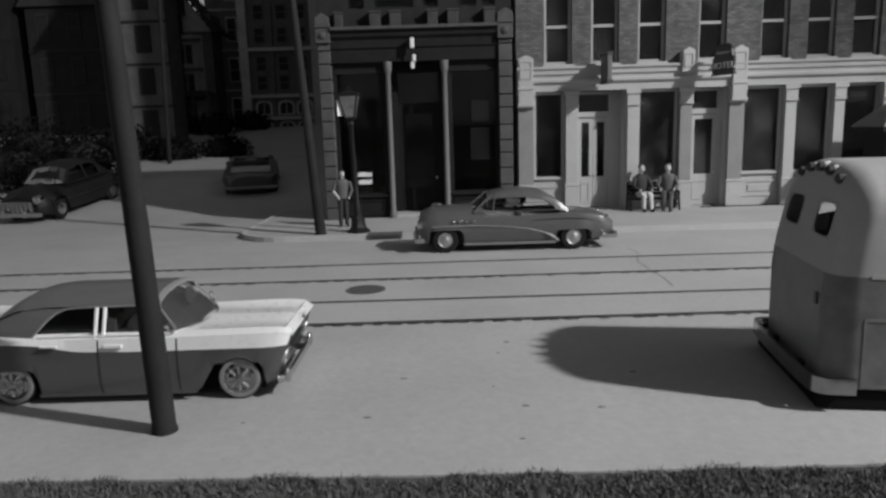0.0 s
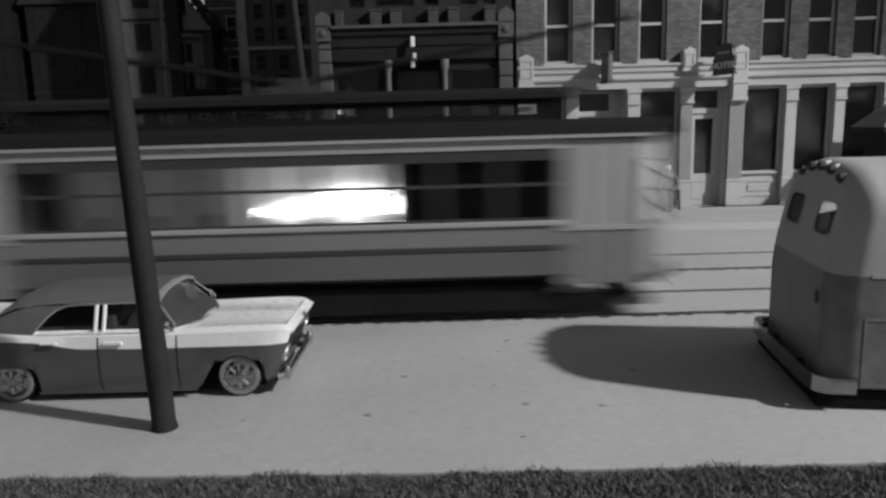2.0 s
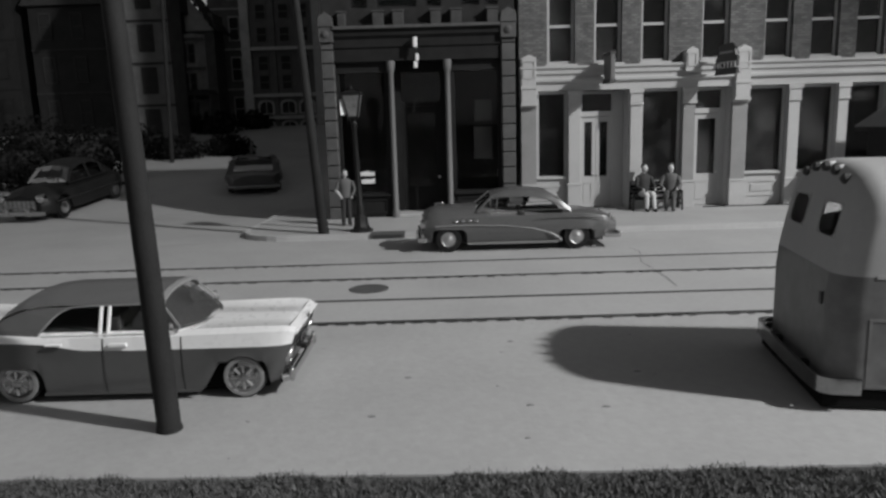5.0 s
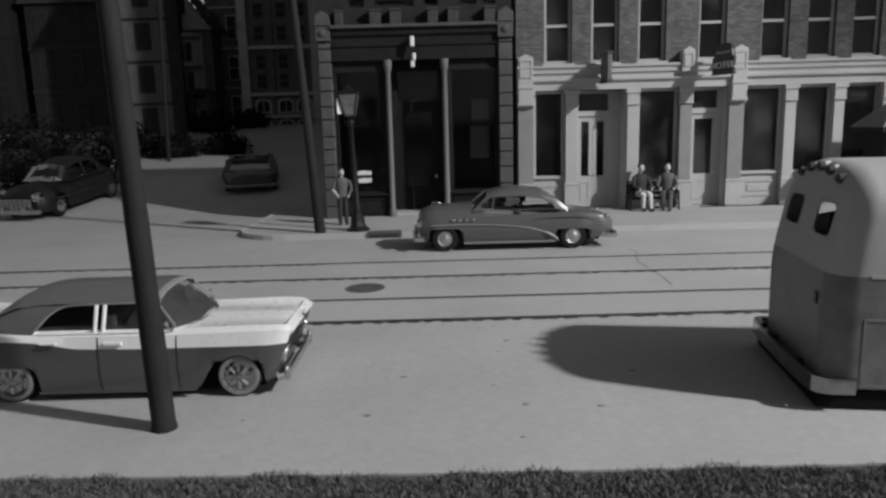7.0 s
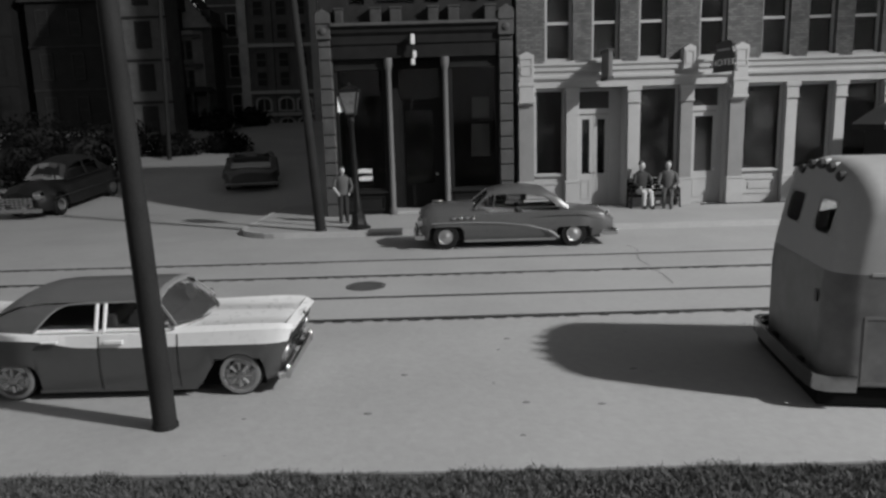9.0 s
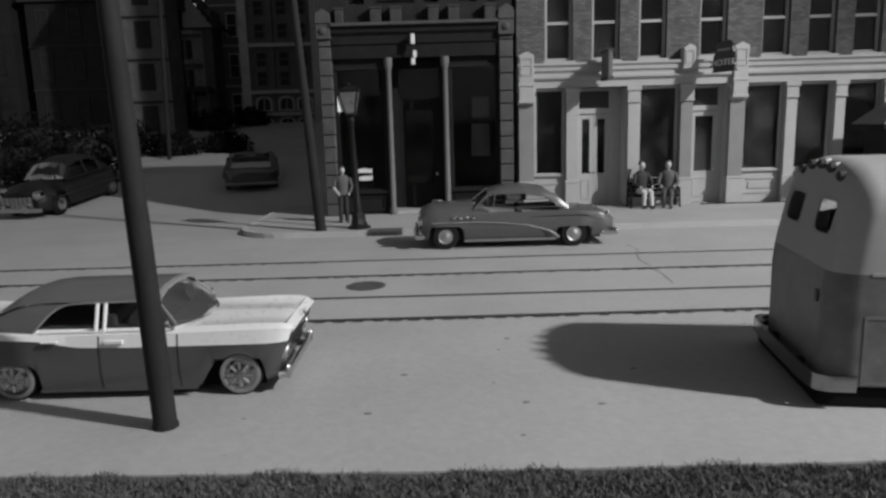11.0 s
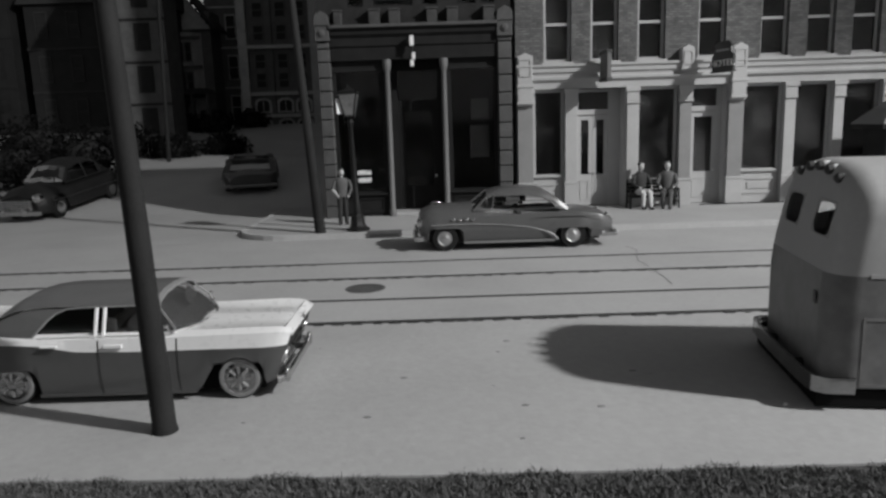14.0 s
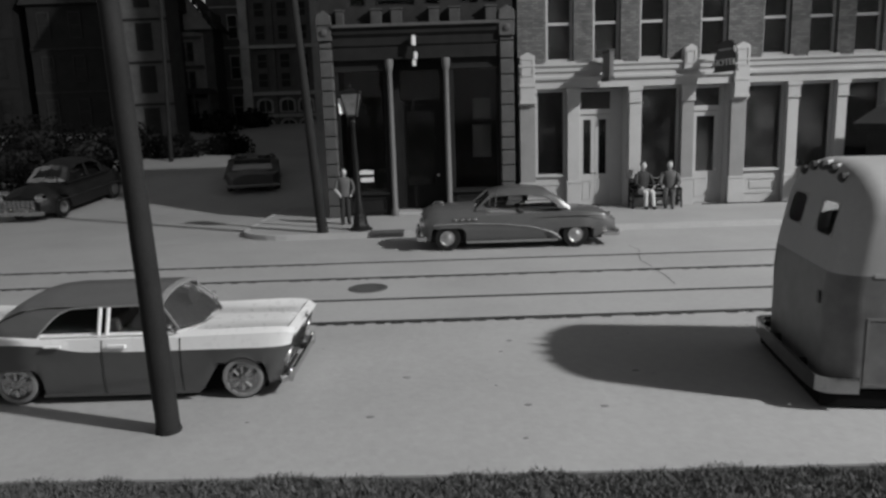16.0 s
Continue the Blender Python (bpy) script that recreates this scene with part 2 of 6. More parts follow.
def brick_mat(name, base, mortar):
    m = mat(name, base, 0.9, var=0.45, size=0.3, bump=0.04, grain=9, spec=0.3)
    nt = m.node_tree
    p = nt.nodes["Principled BSDF"]
    tc = nt.nodes.new("ShaderNodeTexCoord")
    sep, com = nt.nodes.new("ShaderNodeSeparateXYZ"), nt.nodes.new("ShaderNodeCombineXYZ")
    nt.links.new(tc.outputs["Object"], sep.inputs[0])
    add = nt.nodes.new("ShaderNodeMath")
    nt.links.new(sep.outputs[0], add.inputs[0])
    nt.links.new(sep.outputs[1], add.inputs[1])
    nt.links.new(add.outputs[0], com.inputs[0])
    nt.links.new(sep.outputs[2], com.inputs[1])
    b = nt.nodes.new("ShaderNodeTexBrick")
    b.inputs["Scale"].default_value = 1 / K
    b.inputs["Brick Width"].default_value, b.inputs["Row Height"].default_value = 0.24, 0.08
    b.inputs["Mortar Size"].default_value = 0.012
    b.inputs["Color1"].default_value = (1, 1, 1, 1)
    b.inputs["Color2"].default_value = (0.6, 0.6, 0.6, 1)
    b.inputs["Mortar"].default_value = (mortar, mortar, mortar, 1)
    nt.links.new(com.outputs[0], b.inputs["Vector"])
    mul = nt.nodes.new("ShaderNodeMix")
    mul.data_type, mul.blend_type = "RGBA", "MULTIPLY"
    mul.inputs[0].default_value = 1.0
    link = p.inputs["Base Color"].links[0]
    nt.links.new(link.from_socket, mul.inputs[6])
    nt.links.new(b.outputs[0], mul.inputs[7])
    nt.links.new(mul.outputs[2], p.inputs["Base Color"])
    bump = nt.nodes.new("ShaderNodeBump")
    bump.inputs["Strength"].default_value, bump.inputs["Distance"].default_value = 0.8, 0.015 * K
    bump.invert = True
    nt.links.new(b.outputs["Fac"], bump.inputs["Height"])
    old = p.inputs["Normal"].links[0].from_socket
    nt.links.new(old, bump.inputs["Normal"])
    nt.links.new(bump.outputs[0], p.inputs["Normal"])
    return m


BRICK = brick_mat("painted brick", 0.15, 0.5)


def pane(name, form, parent, material=None, label=""):
    ob = part(name, form, material or GLASS, parent, label)
    ob.visible_shadow = False
    return ob

# ground: one sheet to the horizon, road slabs with open grooves for the rails, kerb and pavement
RAILS = (11.28, 12.78, 14.68, 16.37)
ROAD_L, ROAD_R = -60.0, 60.0


def ground():
    f = Form()
    xs = [-4000, -400, -60, -30, -15, -6.2, -3, 30, 60, 400, 4000]
    ys = [-4000, -400, -20, 6, 20, 27, 32, 40, 55, 62, 90, 400, 4000]
    z = lambda y: -0.14 + (min(max(0, y - 27.0), 35) * 0.1)
    for i in range(len(xs) - 1):
        for j in range(len(ys) - 1):
            a, b, c, d = xs[i], xs[i + 1], ys[j], ys[j + 1]
            f.add([(a, c, z(c)), (b, c, z(c)), (b, d, z(d)), (a, d, z(d))], [(0, 1, 2, 3)])
    solid("ground", f, EARTH, "dark earthen base of the model street", "ground", kind="structure")
    road = thing("road", "pale concrete street paved round two tram tracks", "road", kind="structure")
    edges = (6.15, *RAILS, 20.0)
    gap = 0.095
    for k in range(5):
        s = Form()
        y0, y1 = edges[k] + (gap if k else 0), edges[k + 1] - ((0.12 if k != 1 else gap) if k < 4 else 0)
        if k:
            s.box(ROAD_L, ROAD_R, y0, y1, -0.12, 0)
        else:                                # the front edge runs a little askew along the turf
            s.prism([(ROAD_L, 6.28), (-6.0, 6.22), (0.0, 6.05), (6.0, 6.0), (ROAD_R, 5.9), (ROAD_R, y1), (ROAD_L, y1)], -0.12, 0, "z")
        part("road_slab", s, CONCRETE, road, bevel=0.012)
    s = Form()
    for x0, x1, y0, y1 in ((ROAD_L, -4.3, 20.002, 27.0),):
        s.box(x0, x1, y0, y1, -0.12, 0)
    part("road_slab", s, CONCRETE, road)
    s = Form()
    s.add([(ROAD_L, 27, 0), (-6.25, 27, 0), (-6.25, 62, 3.5), (ROAD_L, 62, 3.5)], [(0, 1, 2, 3)])
    part("side_street", s, CONCRETE, road, "sloping concrete side street in shade")
    s = Form()
    s.add([(-6.2, 27, 0.14), (-3.9, 27, 0.14), (-3.9, 62, 3.64), (-6.2, 62, 3.64)], [(0, 1, 2, 3)])
    s.add([(-6.2, 27, -0.1), (-6.2, 27, 0.14), (-6.2, 62, 3.64), (-6.2, 62, 3.4)], [(0, 1, 2, 3)])
    part("side_pavement", s, CONCRETE, road, "sloping concrete side pavement")
    for y in RAILS:
        r = Form().box(ROAD_L, ROAD_R, y - 0.09, y + 0.075, -0.14, -0.008)
        solid("tram_rail", r, STEEL, "dark steel tram rail sunk in the paving", "rail", kind="structure", bevel=0.008)
    # raised pavement with a rounded corner and a kerb of stones
    arc = [(-6.2 + 1.6 - 1.6 * math.cos(a), 20.0 + 1.6 - 1.6 * math.sin(a)) for a in [i * math.pi / 16 for i in range(9)]]
    out = [(-6.2, 27.0)] + arc + [(ROAD_R, 20.0), (ROAD_R, 62.0)]
    inner = [(-6.05, 27.0)] + [(-6.2 + 1.6 - 1.45 * math.cos(a), 20.0 + 1.6 - 1.45 * math.sin(a)) for a in [i * math.pi / 16 for i in range(9)]] + [(ROAD_R, 20.15)]
    walkf = Form().prism(inner + [(ROAD_R, 27.0)], -0.14, 0.14, "z")
    solid("pavement", walkf, CONCRETE, "pale concrete pavement along the shop fronts", "pavement", kind="structure")
    kerb = thing("kerb", "pale concrete kerb along the pavement edge", "kerb", kind="structure")
    o2, n2 = out[:-1], inner
    for i in range(len(o2) - 1):
        (ax, ay), (bx, by), (cx, cy), (dx, dy) = o2[i], o2[i + 1], n2[i + 1], n2[i]
        s = Form().prism([(ax, ay), (bx, by), (cx, cy), (dx, dy)], -0.13, 0.15, "z")
        part("kerb_stone", s, KERB, kerb)


ground()

# the hotel: pale ironwork shop front below, painted brick with sash windows above
def sash_window(parent, x0, x1, z0, z1, y, rail=None):
    """A window in its opening: frame with rails, and two panes."""
    w = 0.09
    f = Form()
    f.box(x0, x0 + w, y, y + 0.1, z0, z1).box(x1 - w, x1, y, y + 0.1, z0, z1)
    f.box(x0 + w, x1 - w, y + 0.002, y + 0.1, z0, z0 + 0.1).box(x0 + w, x1 - w, y + 0.002, y + 0.1, z1 - 0.08, z1)
    win = part("window", f, TRIM, parent, bevel=0.008)
    cuts = [z0 + 0.1, z1 - 0.08]
    if rail:
        part("meeting_rail", Form().box(x0 + w, x1 - w, y - 0.02, y + 0.08, rail - 0.045, rail + 0.045), TRIM, win)
        cuts = [z0 + 0.1, rail - 0.045, rail + 0.045, z1 - 0.08]
    for a, b in zip(cuts[::2], cuts[1::2]):
        pane("pane", Form().box(x0 + w, x1 - w, y + 0.05, y + 0.065, a, b), win, SHEEN_GLASS)
    return win


def crown_block(parent, x0, x1, z0, z1, y0, y1):
    """A bracket block with a gabled head and sunk panels."""
    f = Form()
    xm, top = (x0 + x1) / 2, z1
    f.prism([(x0, z0 + 0.1), (x1, z0 + 0.1), (x1, top - 0.12), (xm, top), (x0, top - 0.12)], y0 + 0.03, y1)
    f.box(x0 - 0.03, x1 + 0.03, y0, y1, z0, z0 + 0.1)
    if z1 - z0 > 1.0:
        f.box(x0 - 0.03, x1 + 0.03, y0, y1, z0 + 0.55, z0 + 0.65)
    b = part("bracket_block", f, TRIM, parent, bevel=0.012)
    h = min(0.5, (z1 - z0) * 0.45)
    g = Form()
    px0, px1 = x0 + 0.09, x1 - 0.09
    g.wall(px0 - 0.04, px1 + 0.04, top - 0.28 - h, top - 0.2, y0 + 0.005, y0 + 0.03, [(px0, px1, top - 0.24 - h, top - 0.24)])
    part("panel_moulding", g, TRIM, b)


def hotel():
    x0, x1, yf = 2.62, 31.0, 24.25
    h = thing("hotel", "two-tone brick hotel with pale ironwork shop fronts", "building")
    starts = [3.57, 5.14, 6.71, 8.74, 10.83, 12.38, 13.9, 16.0, 17.6, 19.2, 21.2, 22.8, 24.4, 26.6, 28.2]
    up = [(a, a + 0.93, 5.08, 7.6) for a in starts]
    part("brick_wall", Form().wall(x0, x1, 5.0, 8.8, yf, yf + 0.4, up), BRICK, h, "brick wall painted grey")
    back = Form().box(x0, x0 + 0.3, yf + 0.4, 38, 0.14, 8.8).box(x1 - 0.3, x1, yf + 0.4, 38, 0.14, 8.8).box(x0 + 0.3, x1 - 0.3, 37.7, 38, 0.14, 8.8)
    part("rear_walls", back, BRICK, h)
    part("roof", Form().box(x0 - 0.02, x1 + 0.02, yf - 0.1, 38.02, 8.81, 8.95), HOUSE_ROOF, h)
    # inner surfaces are near-black: the rooms' shade is put into their colour
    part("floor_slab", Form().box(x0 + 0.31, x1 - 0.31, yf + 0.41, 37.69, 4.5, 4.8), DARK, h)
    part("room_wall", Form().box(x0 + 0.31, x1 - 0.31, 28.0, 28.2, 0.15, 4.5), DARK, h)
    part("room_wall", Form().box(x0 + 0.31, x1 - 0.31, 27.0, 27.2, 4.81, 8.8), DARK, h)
    for a, b, c, d in up:
        sash_window(h, a + 0.003, b - 0.003, c + 0.003, d - 0.003, yf + 0.17, c + 1.24)
        s = Form().box(a - 0.07, b + 0.07, yf - 0.1, yf + 0.17, c - 0.09, c)
        part("window_sill", s, TRIM, h, bevel=0.01)
    # ledge over the shop fronts, stepped in profile
    prof = [(yf - 0.34, 5.0), (yf - 0.34, 4.93), (yf - 0.27, 4.86), (yf - 0.27, 4.75), (yf - 0.2, 4.7), (yf - 0.2, 4.62), (yf - 0.26, 4.58), (yf - 0.26, 4.5), (yf - 0.15, 4.42), (yf - 0.15, 4.2), (yf + 0.2, 4.2), (yf + 0.2, 5.0)]
    part("cornice", Form().prism(prof[::-1], x0, x1, "x"), TRIM, h, "pale stepped cornice")
    # piers and columns
    y = 24.1

    def pier(a, b, big=True):
        f = Form().box(a, b, y, yf + 0.3, 0.14, 4.2)
        p = part("pier", f, PIER if big else TRIM, h, bevel=0.012)
        g = Form().box(a - 0.03, b + 0.03, y - 0.05, y + 0.1, 0.14, 1.0).box(a - 0.05, b + 0.05, y - 0.07, y + 0.1, 1.0, 1.08)
        part("base_block", g, TRIM, p, bevel=0.012)
        c = Form().box(a - 0.04, b + 0.04, y - 0.06, y + 0.1, 3.66, 3.74).box(a - 0.02, b + 0.02, y - 0.04, y + 0.1, 3.74, 4.05).box(a - 0.06, b + 0.06, y - 0.08, y + 0.1, 4.05, 4.195)
        part("capital", c, TRIM, p, bevel=0.01)
    for a, b, big in ((2.66, 3.18, True), (4.27, 4.68, False), (6.36, 6.73, False), (8.14, 8.55, True), (9.8, 10.3, True), (11.7, 12.07, False), (13.36, 13.7, False), (15.0, 15.4, False), (16.9, 17.4, True), (19.2, 19.6, False), (21.4, 21.8, False), (23.6, 24.1, True), (26.0, 26.4, False), (28.6, 29.0, False)):
        pier(a, b, big)
    # shop windows over panelled stall risers
    for a, b, z in ((3.2, 4.25, 1.25), (6.75, 8.12, 1.0), (10.32, 11.68, 1.24), (12.09, 13.34, 1.24), (13.72, 14.98, 1.24), (15.42, 16.88, 1.24), (17.42, 19.18, 1.24), (19.62, 21.38, 1.24), (21.82, 23.58, 1.24), (24.12, 25.98, 1.24)):
        d = y + 0.25
        f = Form().wall(a, b, 0.14, 4.19, d, d + 0.1, [(a + 0.09, b - 0.09, z + 0.08, 4.1)])
        w = part("shop_window", f, TRIM, h, bevel=0.008)
        pane("pane", Form().box(a + 0.09, b - 0.09, d + 0.05, d + 0.066, z + 0.08, 4.1), w, SHEEN_GLASS)
        part("sill", Form().box(a, b, d - 0.1, d, z - 0.02, z + 0.06), TRIM, w, bevel=0.01)
        p = Form().wall(a + 0.1, b - 0.1, 0.45, 1.02, d - 0.035, d - 0.002, [(a + 0.18, b - 0.18, 0.53, 0.94)])
        p.box(a + 0.3, b - 0.3, d - 0.03, d - 0.002, 0.62, 0.85)
        part("riser_panel", p, TRIM, w, bevel=0.006)
    # recessed double doors, and a single door
    for a, b, dep, leaves in ((4.7, 6.34, 0.75, 2), (8.57, 9.78, 0.5, 1), (26.42, 28.58, 0.6, 2)):
        d = y + dep
        fr = Form().box(a, a + 0.12, d, d + 0.12, 0.14, 4.19).box(b - (0.45 if leaves == 2 else 0.2), b, d, d + 0.12, 0.14, 4.19)
        r = b - (0.45 if leaves == 2 else 0.2)
        fr.box(a + 0.12, r, d, d + 0.12, 4.09, 4.19).box(a + 0.12, r, d - 0.03, d + 0.12, 3.32, 3.5)
        fr.box(a - 0.02, a + 0.03, y + 0.16, d, 0.14, 4.19).box(b - 0.03, b + 0.02, y + 0.16, d, 0.14, 4.19)
        frame = part("door_frame", fr, TRIM, h, bevel=0.01)
        pane("transom_pane", Form().box(a + 0.12, r, d + 0.05, d + 0.066, 3.5, 4.09), frame, SHEEN_GLASS)
        n = 2 if leaves == 2 else 1
        wd = (r - a - 0.12) / n
        for k in range(n):
            u0, u1 = a + 0.12 + k * wd + 0.005, a + 0.12 + (k + 1) * wd - 0.005
            leaf = Form().wall(u0, u1, 0.16, 3.31, d + 0.03, d + 0.09, [(u0 + 0.13, u1 - 0.13, 1.25, 3.14)])
            door = part("door", leaf, TRIM, h, "pale glazed door", bevel=0.008)
            pane("pane", Form().box(u0 + 0.13, u1 - 0.13, d + 0.05, d + 0.066, 1.25, 3.14), door, SHEEN_GLASS)
            hx = u1 - 0.07 if k == 0 else u0 + 0.07
            part("door_handle", Form().tube((hx, d - 0.02, 1.3), (hx, d + 0.03, 1.3), 0.035), DULL_CHROME, door)
            part("lower_panel", Form().wall(u0 + 0.1, u1 - 0.1, 0.35, 1.05, d + 0.01, d + 0.03, [(u0 + 0.16, u1 - 0.16, 0.41, 0.99)]), TRIM, door)
    # thin black strip imitates the shadow line at the foot of the front
    part("base_gap", Form().box(8.9, 17.5, y - 0.095, y - 0.06, 0.141, 0.175), SHADE_BLACK, h, "black strip painted as shade under the shop front")
    crown_block(h, 2.66, 3.16, 3.72, 5.4, y - 0.2, y + 0.12)
    crown_block(h, 8.1, 8.5, 4.7, 5.5, y - 0.3, y + 0.12)
    crown_block(h, 9.82, 10.3, 3.72, 5.52, y - 0.2, y + 0.12)
    crown_block(h, 16.9, 17.38, 3.72, 5.52, y - 0.2, y + 0.12)
    crown_block(h, 23.6, 24.08, 3.72, 5.52, y - 0.2, y + 0.12)
    return h


def letters(text, size, parent, m, material, depth=0.02):
    cu = bpy.data.curves.new("lettering", "FONT")
    cu.body, cu.size, cu.extrude = text, size * K, depth * K
    cu.align_x, cu.align_y = "CENTER", "CENTER"
    cu.materials.append(material)
    ob = new("lettering", cu)
    ob.parent = parent
    ob.matrix_basis = m
    me = bpy.data.meshes.new_from_object(ob)
    bpy.data.objects.remove(ob)
    ob = new("lettering", me)
    ob.parent = parent
    ob.matrix_basis = m
    return ob


def hotel_sign():
    """A hanging sign that stands out from the wall square to the street."""
    s = thing("hotel_sign", "black hanging hotel sign with white letters on a bracket", "sign", 9.18, 23.15, 4.54, -74)
    s.scale = (1.42, 1, 1.02)
    out = [(-0.36, 0.02), (0.36, 0.02), (0.37, 0.5), (0.3, 0.56), (0.27, 0.74), (0.3, 0.8), (0.2, 0.93), (-0.2, 0.93), (-0.3, 0.8), (-0.27, 0.74), (-0.3, 0.56), (-0.37, 0.5)]
    board = part("board", Form().prism(out, -0.05, 0.05), SIGN_BLACK, s, bevel=0.012)
    letters("HOTEL", 0.27, board, at48(0, -0.055, 0.26, 90, 0, 0), LETTER)
    part("text_bar", Form().box(-0.22, 0.22, -0.062, -0.05, 0.63, 0.69), mat("dim lettering", 0.3, 0.6), board)
    rim = Form().box(-0.38, 0.38, -0.07, 0.07, -0.02, 0.03)
    part("rim", rim, SIGN_BLACK, s)
    part("bracket", Form().tube((-0.28, 0, 0.65), (-0.5, 0, 0.65), 0.03).tube((-0.3, 0, 0.2), (-0.5, 0, 0.2), 0.03), IRON, s)


def bracket_sign():
    s = thing("bracket_sign", "small weathered projecting sign on the hotel cornice", "sign", 5.46, 23.62, 4.35)
    part("board", Form().box(-0.07, 0.07, -0.72, 0.28, 0.12, 0.9), COLUMN, s, bevel=0.015)
    part("cap", Form().box(-0.1, 0.1, -0.75, 0.3, 0.9, 0.98), STONE, s, bevel=0.01)
    part("foot", Form().box(-0.1, 0.1, -0.75, 0.3, 0.02, 0.12), STONE, s, bevel=0.01)


hotel()
hotel_sign()
bracket_sign()

# the dark corner shop
def corner_shop():
    x0, x1, yf = -3.9, 2.42, 23.7
    h = thing("corner_shop", "dark corner shop with stone piers and a corbelled cornice", "building")
    ups = [(-2.9, -2.35, 7.0, 8.3), (-2.05, -0.75, 7.0, 8.3), (-0.45, 0.05, 7.0, 8.3), (0.7, 1.3, 7.0, 8.3), (1.45, 1.9, 7.0, 8.3)]
    part("upper_wall", Form().wall(x0, x1, 6.4, 9.4, yf + 0.05, yf + 0.4, ups), SHOP_WALL, h)
    for a, b, c, d in ups:
        sash = Form().wall(a, b, c, d, yf + 0.25, yf + 0.33, [(a + 0.07, b - 0.07, c + 0.07, (c + d) / 2 - 0.04), (a + 0.07, b - 0.07, (c + d) / 2 + 0.04, d - 0.07)])
        w = part("window", sash, SHOP_DARK, h)
        pane("pane", Form().box(a + 0.07, b - 0.07, yf + 0.28, yf + 0.295, c + 0.07, d - 0.07), w)
    part("side_walls", Form().box(x0, x0 + 0.35, yf + 0.4, 26.9, 0.14, 9.4).box(x1 - 0.3, x1, yf + 0.4, 26.9, 0.14, 9.4).box(x0 + 0.35, x1 - 0.3, 26.6, 26.9, 0.14, 9.4), SHOP_WALL, h)
    part("roof", Form().box(x0 - 0.02, x1 + 0.02, yf, 26.92, 9.41, 9.52), HOUSE_ROOF, h)
    # inside of the shop, its shade put into the near-black colour
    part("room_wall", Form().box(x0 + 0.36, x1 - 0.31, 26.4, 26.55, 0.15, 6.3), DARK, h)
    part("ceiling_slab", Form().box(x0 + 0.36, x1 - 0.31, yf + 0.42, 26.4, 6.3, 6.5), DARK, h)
    # cornice with corbel blocks
    prof = [(yf - 0.28, 6.4), (yf - 0.28, 6.28), (yf - 0.2, 6.2), (yf - 0.2, 6.1), (yf - 0.1, 6.0), (yf - 0.1, 5.75), (yf - 0.04, 5.7), (yf - 0.04, 5.3), (yf + 0.3, 5.3), (yf + 0.3, 6.4)]
    part("cornice", Form().prism(prof[::-1], x0 + 0.42, x1 - 0.46, "x"), mat("worn cornice paint", 0.016, 0.8, var=0.4, size=0.4, bump=0.01, spec=0.15), h)
    part("cornice_cap", Form().box(x0 + 0.44, x1 - 0.48, yf - 0.33, yf - 0.1, 6.3, 6.4), STONE, h, "paler stone cap of the cornice", bevel=0.015)
    for a, b in ((-3.3, -3.05), (-2.17, -1.82), (-1.52, -1.17), (-0.3, 0.03), (0.35, 0.7), (1.52, 1.87)):
        part("corbel", Form().box(a, b, yf - 0.24, yf + 0.05, 6.4, 6.82).box(a - 0.03, b + 0.03, yf - 0.27, yf + 0.05, 6.82, 6.88), CORBEL, h, bevel=0.02)
    # stone piers, block by block
    rng = random.Random(4)
    for side, (a, b) in enumerate(((x0, x0 + 0.4), (x1 - 0.44, x1))):
        z = 0.14
        while z < 5.9:
            hh = min(rng.choice((0.42, 0.5, 0.56)), 5.92 - z)
            o = rng.uniform(0, 0.03)
            part("pier_block", Form().box(a, b, yf - 0.14 - o, yf + 0.4, z, z + hh - 0.035), STONE, h, bevel=0.025)
            z += hh
        part("joint_core", Form().box(a + 0.02, b - 0.02, yf - 0.08, yf + 0.38, 0.14, 5.9), DARK, h)
        part("pier_cap", Form().box(a - 0.03, b + 0.03, yf - 0.26, yf + 0.05, 5.92, 6.4).prism([(a - 0.05, 6.4), (b + 0.05, 6.4), (b + 0.02, 6.72), ((a + b) / 2, 6.86), (a - 0.02, 6.72)], yf - 0.3, yf + 0.05), STONE, h, bevel=0.02)
        part("rosette", Form().turned([(0.12, 0), (0.12, -0.04), (0.05, -0.07)], 12, ((a + b) / 2, yf - 0.26, 6.17), "y"), STONE, h)
    # columns
    for x in (-1.66, 0.2):
        c = part("column", Form().turned([(0.13, 0.14), (0.13, 0.35), (0.095, 0.42), (0.085, 4.9), (0.11, 4.96), (0.14, 5.1), (0.14, 5.3)], 14, (x, yf + 0.0, 0)), COLUMN, h, "slim grey iron column", smooth=40)
    # shop windows and the recessed door
    for a, b in ((-3.48, -1.8), (0.34, 1.96)):
        d = yf + 0.15
        f = Form().wall(a, b, 0.14, 5.3, d, d + 0.12, [(a + 0.1, b - 0.1, 1.0, 4.95)])
        w = part("shop_window", f, SHOP_DARK, h, bevel=0.01)
        pane("pane", Form().box(a + 0.1, b - 0.1, d + 0.06, d + 0.076, 1.0, 4.95), w)
        part("sill", Form().box(a, b, d - 0.14, d, 0.86, 0.94), SHOP_DARK, w, bevel=0.01)
        part("riser_panel", Form().wall(a + 0.1, b - 0.1, 0.25, 0.8, d - 0.04, d - 0.002, [(a + 0.2, b - 0.2, 0.34, 0.71)]), SHOP_DARK, w)
        part("top_bar", Form().box(a, b, d - 0.05, d, 4.95, 5.05), SHOP_DARK, w)
    d = yf + 1.0
